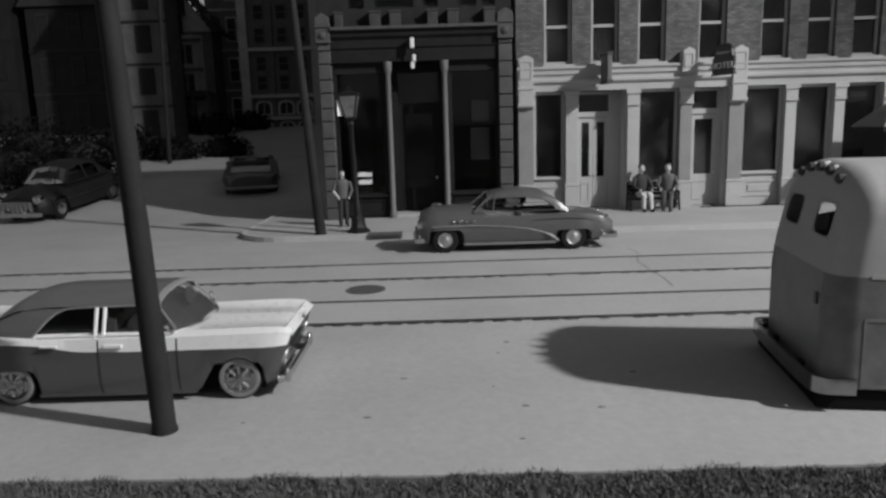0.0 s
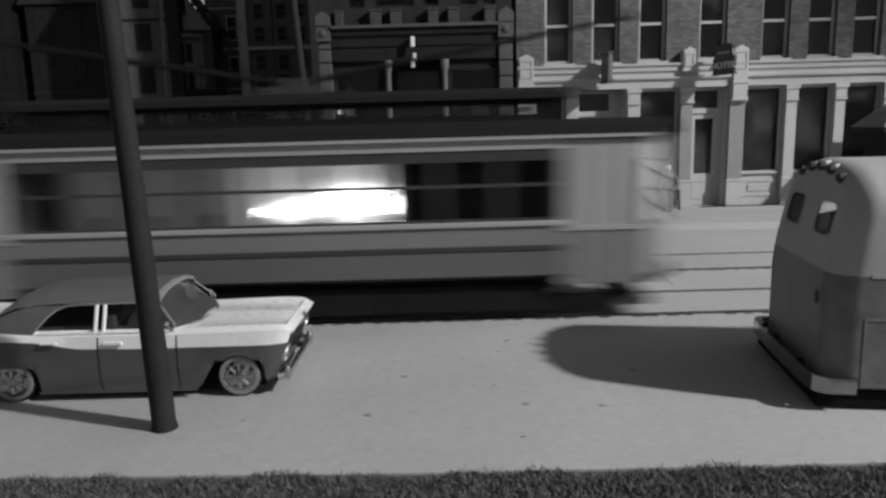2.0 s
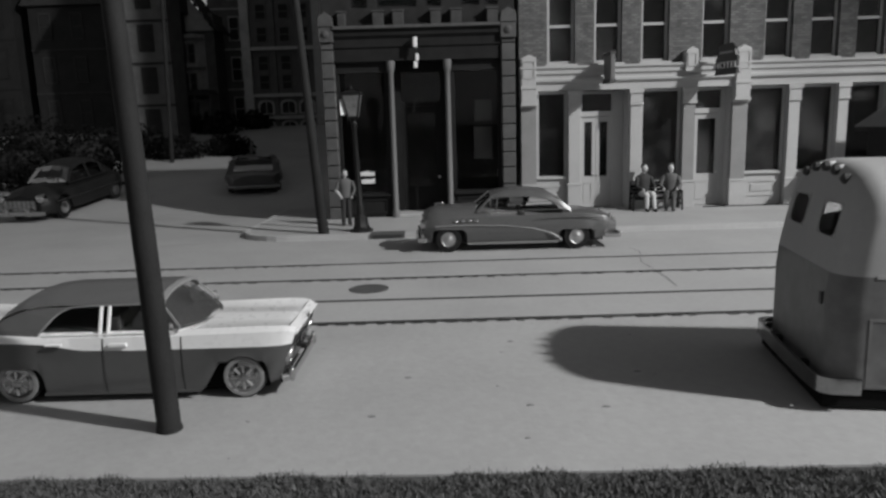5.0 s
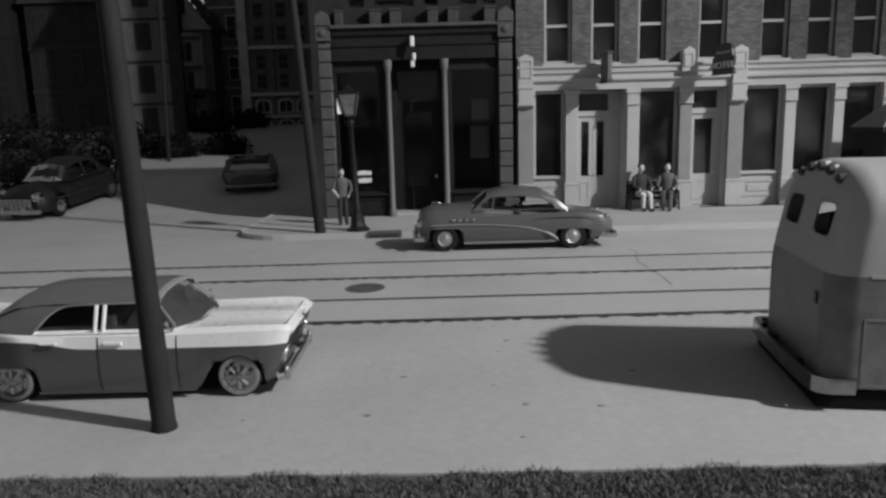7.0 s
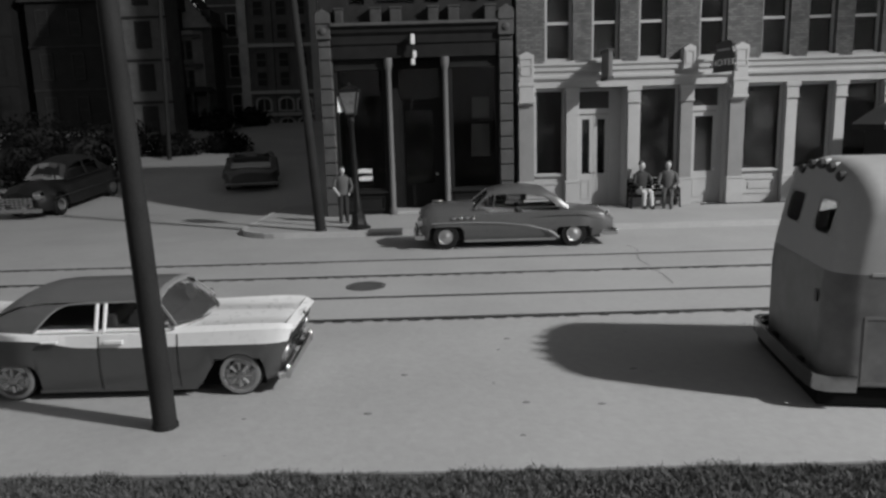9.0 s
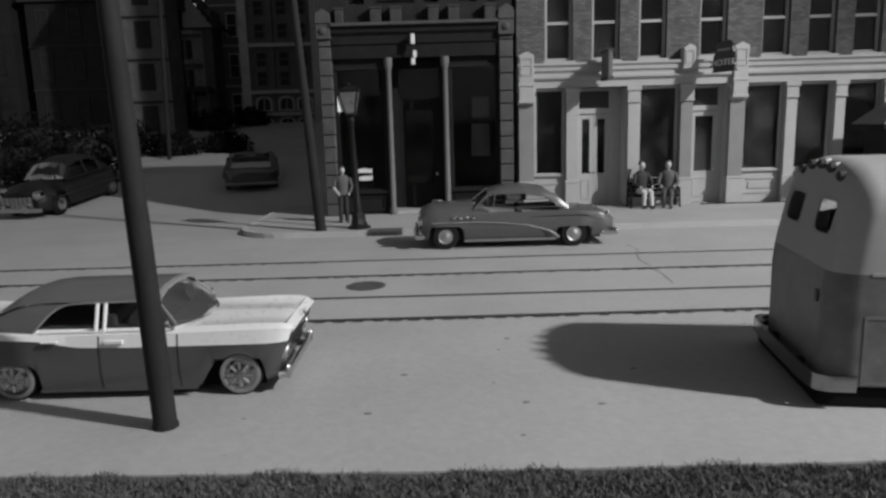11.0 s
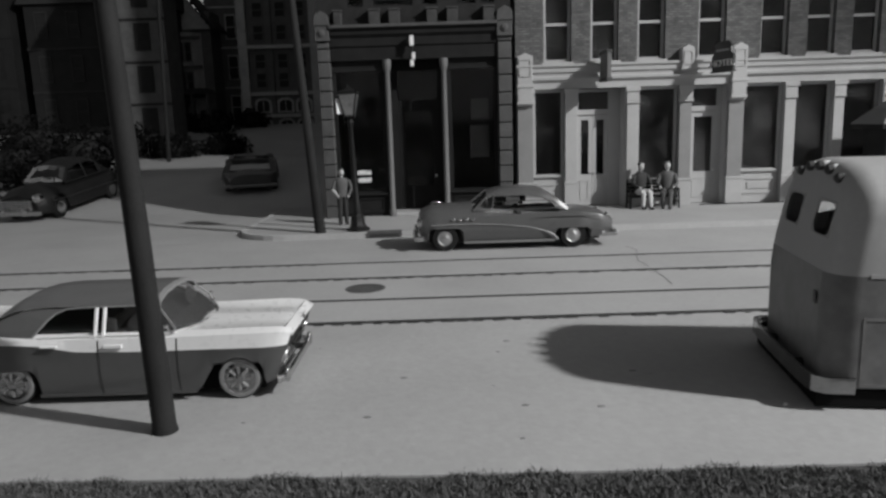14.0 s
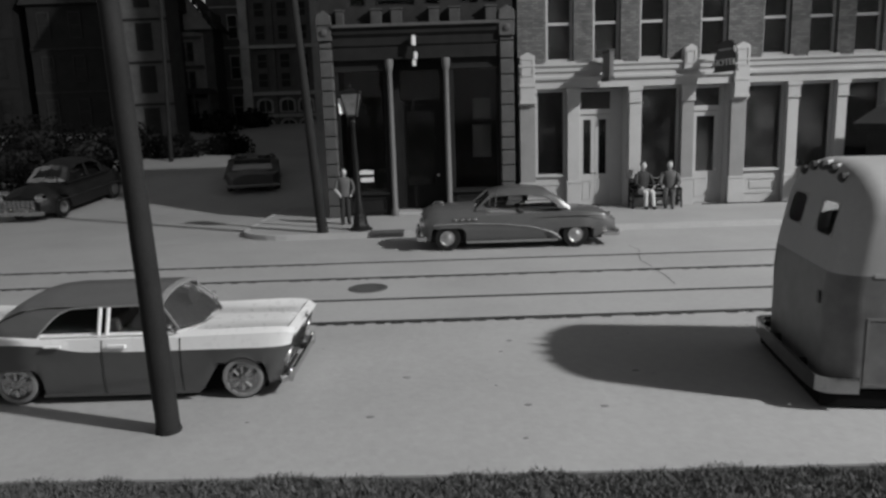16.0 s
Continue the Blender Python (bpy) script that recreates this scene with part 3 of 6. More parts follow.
    part("recess_sides", Form().box(-1.8, -1.72, yf + 0.1, d, 0.14, 5.3).box(0.26, 0.34, yf + 0.1, d, 0.14, 5.3), SHOP_DARK, h)
    f = Form().wall(-1.72, 0.26, 0.14, 5.3, d, d + 0.1, [(-1.4, -0.05, 0.16, 3.85), (-1.4, -0.05, 4.0, 5.0)])
    fr = part("door_frame", f, SHOP_DARK, h, bevel=0.01)
    pane("transom_pane", Form().box(-1.4, -0.05, d + 0.04, d + 0.056, 4.0, 5.0), fr)
    leaf = Form().wall(-1.39, -0.06, 0.17, 3.84, d + 0.02, d + 0.08, [(-1.2, -0.25, 1.1, 3.6)])
    door = part("door", leaf, SHOP_DARK, h, "black glazed shop door", bevel=0.01)
    pane("pane", Form().box(-1.2, -0.25, d + 0.04, d + 0.056, 1.1, 3.6), door)
    part("door_handle", Form().tube((-0.16, d - 0.04, 1.4), (-0.16, d + 0.02, 1.4), 0.04), DULL_CHROME, door)
    part("doorstep", Form().box(-1.7, 0.24, yf - 0.02, d, 0.14, 0.24), KERB, h, bevel=0.02)
    # boards seen dimly behind the glass
    part("display_board", Form().box(1.05, 1.7, yf + 0.7, yf + 0.75, 2.0, 3.1).box(1.1, 1.7, yf + 0.8, yf + 0.85, 3.3, 4.0), mat("dim display card", 0.045, 0.7, var=0.5, size=0.8), h, bevel=0.04)


def window_notice():
    """A small pale notice with two unreadable lines."""
    s = thing("window_notice", "white unreadable lettering on the shop window", "notice", -2.6, 23.83, 1.3)
    rng = random.Random(9)
    for z, w in ((0.0, 0.4), (0.25, 0.44)):
        x = -w / 2
        while x < w / 2:
            u = rng.uniform(0.05, 0.09)
            part("text_bar", Form().box(x, x + u, -0.03, 0.02, z + rng.uniform(0, 0.02), z + rng.uniform(0.13, 0.18)), LETTER, s)
            x += u + 0.012


def barber_sign():
    s = thing("hanging_sign", "slim white hanging sign under the shop cornice", "sign", -0.8, 23.4, 5.0)
    part("arm", Form().tube((-0.02, -0.1, 1.02), (-0.02, 0.25, 1.02), 0.025), IRON, s)
    part("upper_board", Form().box(-0.08, 0.05, -0.1, 0.06, 0.68, 1.0), LETTER, s, bevel=0.02)
    part("link", Form().tube((0.0, 0, 0.48), (-0.01, 0, 0.7), 0.03), IRON, s)
    part("middle_board", Form().box(-0.02, 0.09, -0.08, 0.05, 0.26, 0.48), LETTER, s, bevel=0.02)
    part("lower_board", Form().box(-0.08, 0.04, -0.08, 0.05, 0.04, 0.24), LETTER, s, bevel=0.02)


corner_shop()
window_notice()
barber_sign()

# vehicles
def curve(pts, xs, soft=1):
    """A line through control points (x, value), softened a little."""
    grid = np.linspace(xs[0], xs[-1], 281)
    v = np.interp(grid, [p[0] for p in pts], [p[1] for p in pts])
    for _ in range(soft * 24):
        w = v.copy()
        w[1:-1] = (v[:-2] + 2 * v[1:-1] + v[2:]) / 4
        v = w
    return np.interp(xs, grid, v)


def strips(xs, lines, both=True):
    """Skin between lines of (y, z) along xs, on one side and mirrored; lines end at the middle where y is 0."""
    f = Form()
    for sgn in ((1, -1) if both else (1,)):
        rings = [[(x, sgn * ys[i], zs[i]) for ys, zs in lines] for i, x in enumerate(xs)]
        n = len(lines)
        v = [p for r in rings for p in r]
        q = [(k * n + i, k * n + i + 1, (k + 1) * n + i + 1, (k + 1) * n + i) for k in range(len(xs) - 1) for i in range(n - 1)]
        f.add(v, q if sgn > 0 else [c[::-1] for c in q])
    return f


def end_panel(x, lines, i):
    """A closing panel across the nose or tail."""
    pts = [(x, -ys[i], zs[i]) for ys, zs in lines] + [(x, ys[i], zs[i]) for ys, zs in lines[::-1] if ys[i] > 1e-4]
    return Form().add(pts, [tuple(range(len(pts)))])


def wheel(parent, x, y, z, r, side, kind="cap", width=0.17):
    """Tyre, whitewall and hub cap; side is -1 or 1 for the outward way along y."""
    w = side * width
    t = Form().turned([(r * 0.62, 0), (r * 0.93, 0), (r, 0.2 * w), (r, 0.8 * w), (r * 0.95, w * 0.97), (r * 0.6, w)], 28, (x, y, z), "y")
    ty = part("wheel", t, RUBBER, parent, "black tyre", smooth=40)
    if kind == "white":
        part("whitewall", Form().turned([(r * 0.93, w * 0.97), (r * 0.91, w * 1.05), (r * 0.76, w * 1.06), (r * 0.72, w)], 28, (x, y, z), "y"), WHITEWALL, ty, smooth=40)
    cap = Form().turned([(r * (0.76 if kind == "white" else 0.57), w), (r * 0.56, w * 1.1), (r * 0.5, w * 1.04), (r * 0.3, w * 1.08), (r * 0.2, w * 1.22), (r * 0.06, w * 1.26)], 28, (x, y, z), "y")
    hub = part("hub_cap", cap, WORN_CHROME if kind == "white" else DULL_CHROME, ty, smooth=30)
    if kind == "white":
        s = Form()
        for k in range(8):
            a = k * math.pi / 4
            c, n = math.cos(a), math.sin(a)
            s.tube((x + c * r * 0.2, y + w * 1.12, z + n * r * 0.2), (x + c * r * 0.55, y + w * 1.1, z + n * r * 0.55), r * 0.05, r * 0.07, 6)
        part("spokes", s, DULL_CHROME, ty)
    return ty


def arch(zs, xs, cx, cz, r, flat=None):
    """Lift the lower edge of a body side over a wheel."""
    d = r * r - (xs - cx) ** 2
    top = np.where(d > 0, cz + np.sqrt(np.maximum(d, 0)), -9)
    if flat is not None:
        top = np.minimum(top, flat)
    return np.maximum(zs, top)


def two_tone_sedan():
    c = thing("two_tone_sedan", "white and grey model sedan with whitewall tyres parked on the street", "car", -3.87, 8.86, 0)
    xs = np.unique(np.concatenate([np.linspace(-2.8, 2.12, 70), np.linspace(1.0, 1.75, 30), np.linspace(-1.75, -1.0, 30)]))
    one = np.ones_like(xs)
    taper = curve([(-2.8, -0.07), (-2.5, -0.01), (1.7, 0), (2.0, -0.03), (2.12, -0.1)], xs)
    low = arch(curve([(-2.8, 0.24), (-2.0, 0.13), (-1.7, 0.1), (1.0, 0.1), (1.8, 0.14), (2.12, 0.2)], xs), xs, 1.37, 0.2, 0.31)
    low = np.maximum(low, np.minimum(0.45, np.minimum(0.09 + (xs - 0.86) * 1.6, 0.16 + (1.98 - xs) * 0.95)))   # cut-back front arch
    low = arch(low, xs, -1.37, 0.2, 0.33, 0.42)
    l0 = (0.80 * one + taper, low)
    l1 = (0.835 * one + taper, np.maximum(0.42 * one, low + 0.03))
    l1b = (0.825 * one + taper, np.maximum(0.56 * one, low + 0.04))
    tt = curve([(-2.8, 0.775), (-1.4, 0.77), (-1.0, 0.745), (-0.55, 0.66), (0.1, 0.645), (2.12, 0.65)], xs)
    l2 = (0.83 * one + taper, tt)
    l3 = (0.80 * one + taper, curve([(-2.8, 0.86), (-1.6, 0.815), (0.5, 0.8), (1.6, 0.82), (2.0, 0.82), (2.12, 0.78)], xs))
    l4 = (0.70 * one + taper, curve([(-2.8, 0.92), (-1.6, 0.86), (0.5, 0.85), (1.6, 0.87), (2.0, 0.86), (2.12, 0.81)], xs))
    l5 = (0.58 * one + taper, curve([(-2.8, 0.86), (-1.6, 0.87), (0.6, 0.83), (1.9, 0.80), (2.12, 0.77)], xs))
    l6 = (0.25 * one, curve([(-2.8, 0.87), (-1.6, 0.9), (0.6, 0.86), (1.9, 0.84), (2.12, 0.80)], xs))
    l7 = (0 * one, curve([(-2.8, 0.88), (-1.6, 0.91), (0.6, 0.87), (1.9, 0.86), (2.12, 0.82)], xs))
    part("lower_body", strips(xs, [l0, l1, l1b, l2]), FORD_GREY, c, "grey lower body panels", smooth=35)
    part("upper_body", strips(xs, [l2, l3, l4]), WHITE, c, "white fender tops and belt", smooth=50)
    fr = xs > 0.58
    bk = xs < -1.55
    mid = (xs >= -1.62) & (xs <= 0.66)
    cut = lambda lines, m: [(a[m], b[m]) for a, b in lines]
    part("hood", strips(xs[fr], cut([l4, l5, l6, l7], fr)), WHITE, c, smooth=50)
    part("boot_lid", strips(xs[bk], cut([l4, l5, l6, l7], bk)), WHITE, c, smooth=50)
    # cabin shade is put into the deck's dark colour
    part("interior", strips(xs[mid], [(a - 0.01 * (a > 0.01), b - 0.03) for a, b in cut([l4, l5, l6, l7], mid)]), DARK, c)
    part("seat", Form().box(-0.35, -0.15, -0.55, 0.55, 0.7, 1.0), CLOTH_DARK, c, bevel=0.04)
    # low black boxes keep light out, so the ground below stays in shade
    part("underbody", Form().box(-2.5, 1.9, -0.6, 0.6, 0.07, 0.6).box(-1.05, 0.8, -0.7, 0.7, 0.05, 0.3), SHADE_BLACK, c)
    lines = [l0, l1, l1b, l2, l3, l4, l5, l6, l7]
    part("tail_panel", end_panel(xs[0], lines, 0), FORD_GREY, c)
    # nose: dark grille with bars, headlamps and bumper
    nose = end_panel(xs[-1], lines, -1)
    part("nose_panel", nose, DARK, c)
    g = Form()
    for z in (0.34, 0.40, 0.46, 0.52):
        g.box(2.125, 2.15, -0.5, 0.5, z, z + 0.025)
    for k in range(-6, 7):
        g.box(2.12, 2.135, k * 0.08 - 0.008, k * 0.08 + 0.008, 0.3, 0.58)
    part("grille", g, CHROME, c)
    part("hood_lip", Form().prism([(1.98, 0.77), (2.15, 0.74), (2.16, 0.78), (2.0, 0.85)], -0.68, 0.68), WHITE, c, bevel=0.01)
    part("hood_ornament", Form().box(2.13, 2.17, -0.12, 0.12, 0.69, 0.72).tube((2.1, 0, 0.76), (2.17, 0, 0.8), 0.03), DULL_CHROME, c)
    for s in (-1, 1):
        part("headlamp_pod", Form().turned([(0.12, 1.98), (0.125, 2.11), (0.11, 2.15), (0.1, 2.13)], 20, (0, s * 0.62, 0.47), "x"), DULL_CHROME, c, smooth=40)
        part("headlamp", Form().turned([(0.1, 2.12), (0.08, 2.15), (0.02, 2.165)], 20, (0, s * 0.62, 0.47), "x"), CHROME, c, smooth=40)
        b = Form().tube((2.0, s * 0.82, 0.24), (2.14, s * 0.7, 0.24), 0.05).ball((2.15, s * 0.72, 0.27), 0.06, 0.06, 0.1)
        part("bumper_end", b, CHROME, c, smooth=50)
        part("side_mirror", Form().tube((0.58, s * 0.76, 0.86), (0.56, s * 0.8, 0.93), 0.012).ball((0.56, s * 0.82, 0.95), 0.03, 0.04, 0.03), CHROME, c)
    part("front_bumper", Form().box(2.1, 2.18, -0.74, 0.74, 0.18, 0.29), CHROME, c, bevel=0.03)
    part("rear_bumper", Form().box(-2.95, -2.85, -0.78, 0.78, 0.24, 0.38), CHROME, c, bevel=0.03)
    for s in (-1, 1):
        part("bumper_arm", Form().box(-2.87, -2.6, s * 0.5 - 0.04, s * 0.5 + 0.04, 0.27, 0.34), DARK, c)
        part("bumper_arm", Form().box(1.9, 2.17, s * 0.5 - 0.04, s * 0.5 + 0.04, 0.2, 0.27), DARK, c)
    # cabin
    rx = np.linspace(-1.72, 0.39, 40)
    r1 = np.ones_like(rx)
    edge = curve([(-1.72, 0.88), (-1.52, 1.05), (-1.3, 1.14), (-1.0, 1.17), (0.2, 1.17), (0.39, 1.165)], rx)
    e0 = (0.61 * r1 + curve([(-1.72, 0.1), (-1.1, 0.02), (0.5, 0)], rx), edge)
    e1 = (0.57 * r1, edge + curve([(-1.72, 0.02), (-1.3, 0.07), (0.5, 0.07)], rx))
    e2 = (0.35 * r1, edge + curve([(-1.72, 0.05), (-1.3, 0.12), (0.5, 0.125)], rx))
    e3 = (0 * r1, edge + curve([(-1.72, 0.06), (-1.3, 0.14), (0.5, 0.145)], rx))
    part("roof", strips(rx, [e0, e1, e2, e3]), ROOF_GREY, c, "grey painted roof", smooth=50)
    brow = [(y, float(np.interp(abs(y), (0, 0.35, 0.57, 0.62), (1.31, 1.29, 1.235, 1.165)))) for y in [-0.62, -0.57, -0.46, -0.35, -0.18, 0, 0.18, 0.35, 0.46, 0.57, 0.62]]
    part("roof_brow", Form().loft([[(0.375, y, z + 0.004), (0.43, y, z - 0.012), (0.43, y, z - 0.05), (0.375, y, z - 0.05)] for y, z in brow]), BROW, c, "lighter edge of the roof over the windscreen", smooth=40)
    for s in (-1, 1):
        q = Form().add([(-1.95, s * 0.7, 0.83), (-1.08, s * 0.76, 0.83), (-1.0, s * 0.735, 0.93), (-0.91, s * 0.69, 1.03), (-0.82, s * 0.65, 1.1), (-0.7, s * 0.62, 1.15), (-1.1, s * 0.615, 1.15), (-1.3, s * 0.625, 1.11), (-1.52, s * 0.64, 1.03), (-1.74, s * 0.69, 0.88)], [tuple(range(10))])
        part("rear_pillar", q, ROOF_GREY, c)
        w = Form().add([(-1.06, s * 0.755, 0.84), (-0.37, s * 0.76, 0.84), (-0.36, s * 0.63, 1.15), (-0.7, s * 0.625, 1.145), (-0.82, s * 0.65, 1.1), (-0.91, s * 0.69, 1.03), (-1.0, s * 0.73, 0.93)], [(0, 1, 2, 3, 4, 5, 6)])
        pane("rear_side_window", w, c, SMOKED)
        w = Form().add([(-0.2, s * 0.76, 0.84), (0.54, s * 0.755, 0.84), (0.33, s * 0.62, 1.15), (-0.2, s * 0.63, 1.15)], [(0, 1, 2, 3)])
        pane("front_side_window", w, c, SMOKED)
        p = Form()
        for a, b, r in (((-0.33, 0.765, 0.81), (-0.33, 0.63, 1.15), 0.024), ((-0.23, 0.765, 0.81), (-0.23, 0.63, 1.15), 0.024), ((-1.02, 0.765, 0.835), (0.58, 0.765, 0.835), 0.016)):
            p.tube((a[0], s * a[1], a[2]), (b[0], s * b[1], b[2]), r, n=8)
        part("window_frame", p, WHITE, c, "white window pillars and sill")
        q = Form()
        bow = [(-1.08, 0.762, 0.84), (-1.0, 0.735, 0.93), (-0.91, 0.69, 1.03), (-0.82, 0.65, 1.1), (-0.7, 0.626, 1.145), (-0.5, 0.622, 1.155), (0.4, 0.615, 1.16), (0.64, 0.75, 0.9), (0.58, 0.765, 0.83)]
        for a, b in zip(bow[:-1], bow[1:]):
            q.tube((a[0], s * a[1], a[2]), (b[0], s * b[1], b[2]), 0.013, n=6)
        part("window_bead", q, BROW, c, "grey bead round the side windows")
        part("door_handle", Form().box(-0.95, -0.75, s * 0.835, s * 0.87, 0.73, 0.755).box(-0.2, 0.02, s * 0.82, s * 0.86, 0.70, 0.745), LETTER, c, bevel=0.008)
        for sx in (-0.28, 0.66):
            seam, pts = Form(), [(0.801, 0.13), (0.835, 0.42), (0.8255, 0.56), (0.8305, 0.65), (0.802, 0.79)]
            for (ya, za), (yb, zb) in zip(pts[:-1], pts[1:]):
                seam.tube((sx, s * ya, za), (sx, s * yb, zb), 0.006, n=6)
            part("door_seam", seam, DARK, c)
        part("sill_trim", Form().box(-1.05, 0.84, s * 0.77, s * 0.81, 0.1, 0.13), FORD_GREY, c)
    n = 9
    ws = [[], []]
    for k in range(n):
        u = -1 + 2 * k / (n - 1)
        ws[0].append((0.86 - 0.26 * u * u, 0.75 * u, 0.845))
        ws[1].append((0.37 - 0.01 * u * u, 0.59 * u, float(np.interp(abs(0.59 * u), (0, 0.35, 0.57, 0.61), (1.27, 1.25, 1.19, 1.13)))))
    pane("windscreen", Form().loft(ws, closed=False), c, HAZY)
    tr = Form()
    for k in range(n - 1):
        tr.tube(ws[0][k], ws[0][k + 1], 0.02, n=6)
    part("windscreen_trim", tr, DULL_CHROME, c)
    part("dashboard", Form().prism([(0.4, -0.66), (0.58, -0.66), (0.8, -0.36), (0.8, 0.36), (0.58, 0.66), (0.4, 0.66)], 0.72, 0.875, "z"), DARK, c, bevel=0.03)
    part("steering_wheel", Form().turned([(0.13, 0.4), (0.17, 0.41), (0.13, 0.42)], 16, (0, 0.3, 0.98), "x"), SIGN_BLACK, c, smooth=40)
    for x, kind in ((1.37, "white"), (-1.37, "white")):
        for s in (-1, 1):
            wheel(c, x, s * 0.64, 0.265, 0.265, s, kind, 0.15)
    for ob in c.children_recursive:          # a short nose
        for v in ob.data.vertices:
            if v.co.x > 1.75 * K:
                v.co.x = 1.75 * K + (v.co.x - 1.75 * K) * 0.72
            if v.co.x > 1.5 * K and ob.name.startswith(("front_bumper", "bumper")):
                v.co.x -= 0.1 * K
            if v.co.x > 1.5 * K and not ob.name.startswith(("front_bumper", "bumper", "wheel", "hub", "spokes", "whitewall")):
                v.co.x -= max(0.0, 0.8 * K - v.co.z) * 0.36 * min(1.0, (v.co.x / K - 1.5) / 0.4)
    return c


def slate_coupe():
    """A fastback-era two-door with a bright sweep along its side; it faces -x."""
    c = thing("slate_coupe", "slate grey model coupe with bright side sweep by the kerb", "car", 1.68, 18.3, 0)
    c.scale = (0.97, 0.97, 0.97)
    xs = np.unique(np.concatenate([np.linspace(-2.42, 2.75, 80), np.linspace(-2.1, -1.3, 26), np.linspace(1.2, 2.1, 26)]))
    one = np.ones_like(xs)
    taper = curve([(-2.42, -0.2), (-2.25, -0.06), (-1.9, 0), (1.9, 0), (2.5, -0.1), (2.75, -0.3)], xs)
    low = arch(curve([(-2.42, 0.3), (-2.1, 0.24), (-1.3, 0.17), (1.2, 0.16), (2.2, 0.24), (2.75, 0.36)], xs), xs, -1.67, 0.33, 0.47, 0.57)
    low = arch(low, xs, 1.67, 0.3, 0.45, 0.5)
    l0 = (0.76 * one + taper, low)
    l1 = (0.88 * one + taper, np.maximum(0.48 * one, low + 0.03))
    l2 = (0.86 * one + taper, np.maximum(0.7 * one, low + 0.06))
    l3 = (0.80 * one + taper, curve([(-2.42, 0.78), (-2.2, 0.86), (-1.4, 0.9), (0.2, 0.92), (1.0, 0.96), (1.7, 0.95), (2.4, 0.86), (2.75, 0.68)], xs, 3))
    l4 = (0.62 * one + taper, curve([(-2.42, 0.94), (-2.1, 1.02), (-1.0, 1.07), (0.2, 1.0), (1.2, 1.0), (2.0, 0.96), (2.5, 0.85), (2.75, 0.7)], xs, 3))
    l5 = (0.34 * one + taper * 0.4, curve([(-2.42, 1.0), (-2.1, 1.12), (-0.9, 1.18), (0.2, 1.04), (1.2, 1.04), (2.0, 1.0), (2.5, 0.88), (2.75, 0.72)], xs, 3))
    l6 = (0 * one, curve([(-2.42, 1.02), (-2.1, 1.14), (-0.9, 1.2), (0.2, 1.05), (1.2, 1.05), (2.0, 1.02), (2.5, 0.9), (2.75, 0.73)], xs, 3))
    part("body_sides", strips(xs, [l0, l1, l2, l3]), BUICK_GREY, c, smooth=50)
    lines = [l0, l1, l2, l3, l4, l5, l6]
    cut = lambda ls, m: [(a[m], b[m]) for a, b in ls]
    fr, bk, mid = xs < -0.62, xs > 1.3, (xs >= -0.7) & (xs <= 1.4)
    part("hood", strips(xs[fr], cut(lines[3:], fr)), BUICK_GREY, c, smooth=50)
    part("boot_lid", strips(xs[bk], cut(lines[3:], bk)), BUICK_GREY, c, smooth=50)
    m2 = [(np.where(a > 0.01, a - 0.02, a), b - 0.1) for a, b in cut(lines[3:], mid)]
    part("interior", strips(xs[mid], m2), COLUMN, c, "grey moulded interior")
    part("seat", Form().box(0.2, 0.36, -0.6, 0.6, 0.8, 1.0), CLOTH_DARK, c, bevel=0.05)
    part("nose_panel", end_panel(xs[0], lines, 0), BUICK_GREY, c)
    part("tail_panel", end_panel(xs[-1], lines, -1), BUICK_GREY, c)
    part("underbody", Form().box(-2.2, 2.4, -0.62, 0.62, 0.2, 0.7), DARK, c)
    g = Form()
    for k in range(-6, 7):
        g.tube((-2.44, k * 0.08, 0.42), (-2.5, k * 0.08, 0.62), 0.025, n=6).tube((-2.5, k * 0.08, 0.62), (-2.43, k * 0.08, 0.78), 0.025, n=6)
    part("grille", g, CHROME, c)
    part("front_bumper", Form().box(-2.62, -2.5, -0.82, 0.82, 0.26, 0.42).box(-2.6, -2.3, -0.86, -0.78, 0.27, 0.41).box(-2.6, -2.3, 0.78, 0.86, 0.27, 0.41), CHROME, c, bevel=0.03)
    part("bumper_guard", Form().ball((-2.62, -0.45, 0.42), 0.06, 0.07, 0.15).ball((-2.62, 0.45, 0.42), 0.06, 0.07, 0.15), CHROME, c, smooth=50)
    part("rear_bumper", Form().box(2.72, 2.84, -0.8, 0.8, 0.28, 0.42).box(2.4, 2.8, -0.86, -0.78, 0.28, 0.4).box(2.4, 2.8, 0.78, 0.86, 0.28, 0.4), CHROME, c, bevel=0.03)
    part("hood_ornament", Form().tube((-2.1, 0, 1.1), (-1.95, 0, 1.2), 0.02).ball((-1.9, 0, 1.2), 0.16, 0.05, 0.035), CHROME, c, smooth=50)
    for s in (-1, 1):
        part("headlamp", Form().turned([(0.13, -2.36), (0.13, -2.47), (0.09, -2.51), (0.02, -2.52)], 18, (0, s * 0.68, 0.74), "x"), CHROME, c, smooth=40)
        part("tail_lamp", Form().ball((2.58, s * 0.62, 0.8), 0.06, 0.05, 0.09), CHROME, c, smooth=50)
        # sweep of bright trim
        px = np.linspace(-2.05, 1.28, 36)
        pz = curve([(-2.05, 0.69), (-1.0, 0.70), (-0.2, 0.665), (0.5, 0.58), (0.95, 0.46), (1.18, 0.34), (1.28, 0.23)], px)
        f = Form()
        for k in range(len(px) - 1):
            wd = 0.018 + 0.032 * max(0, (px[k] - 0.2)) / 1.1
            y = 0.878 * s
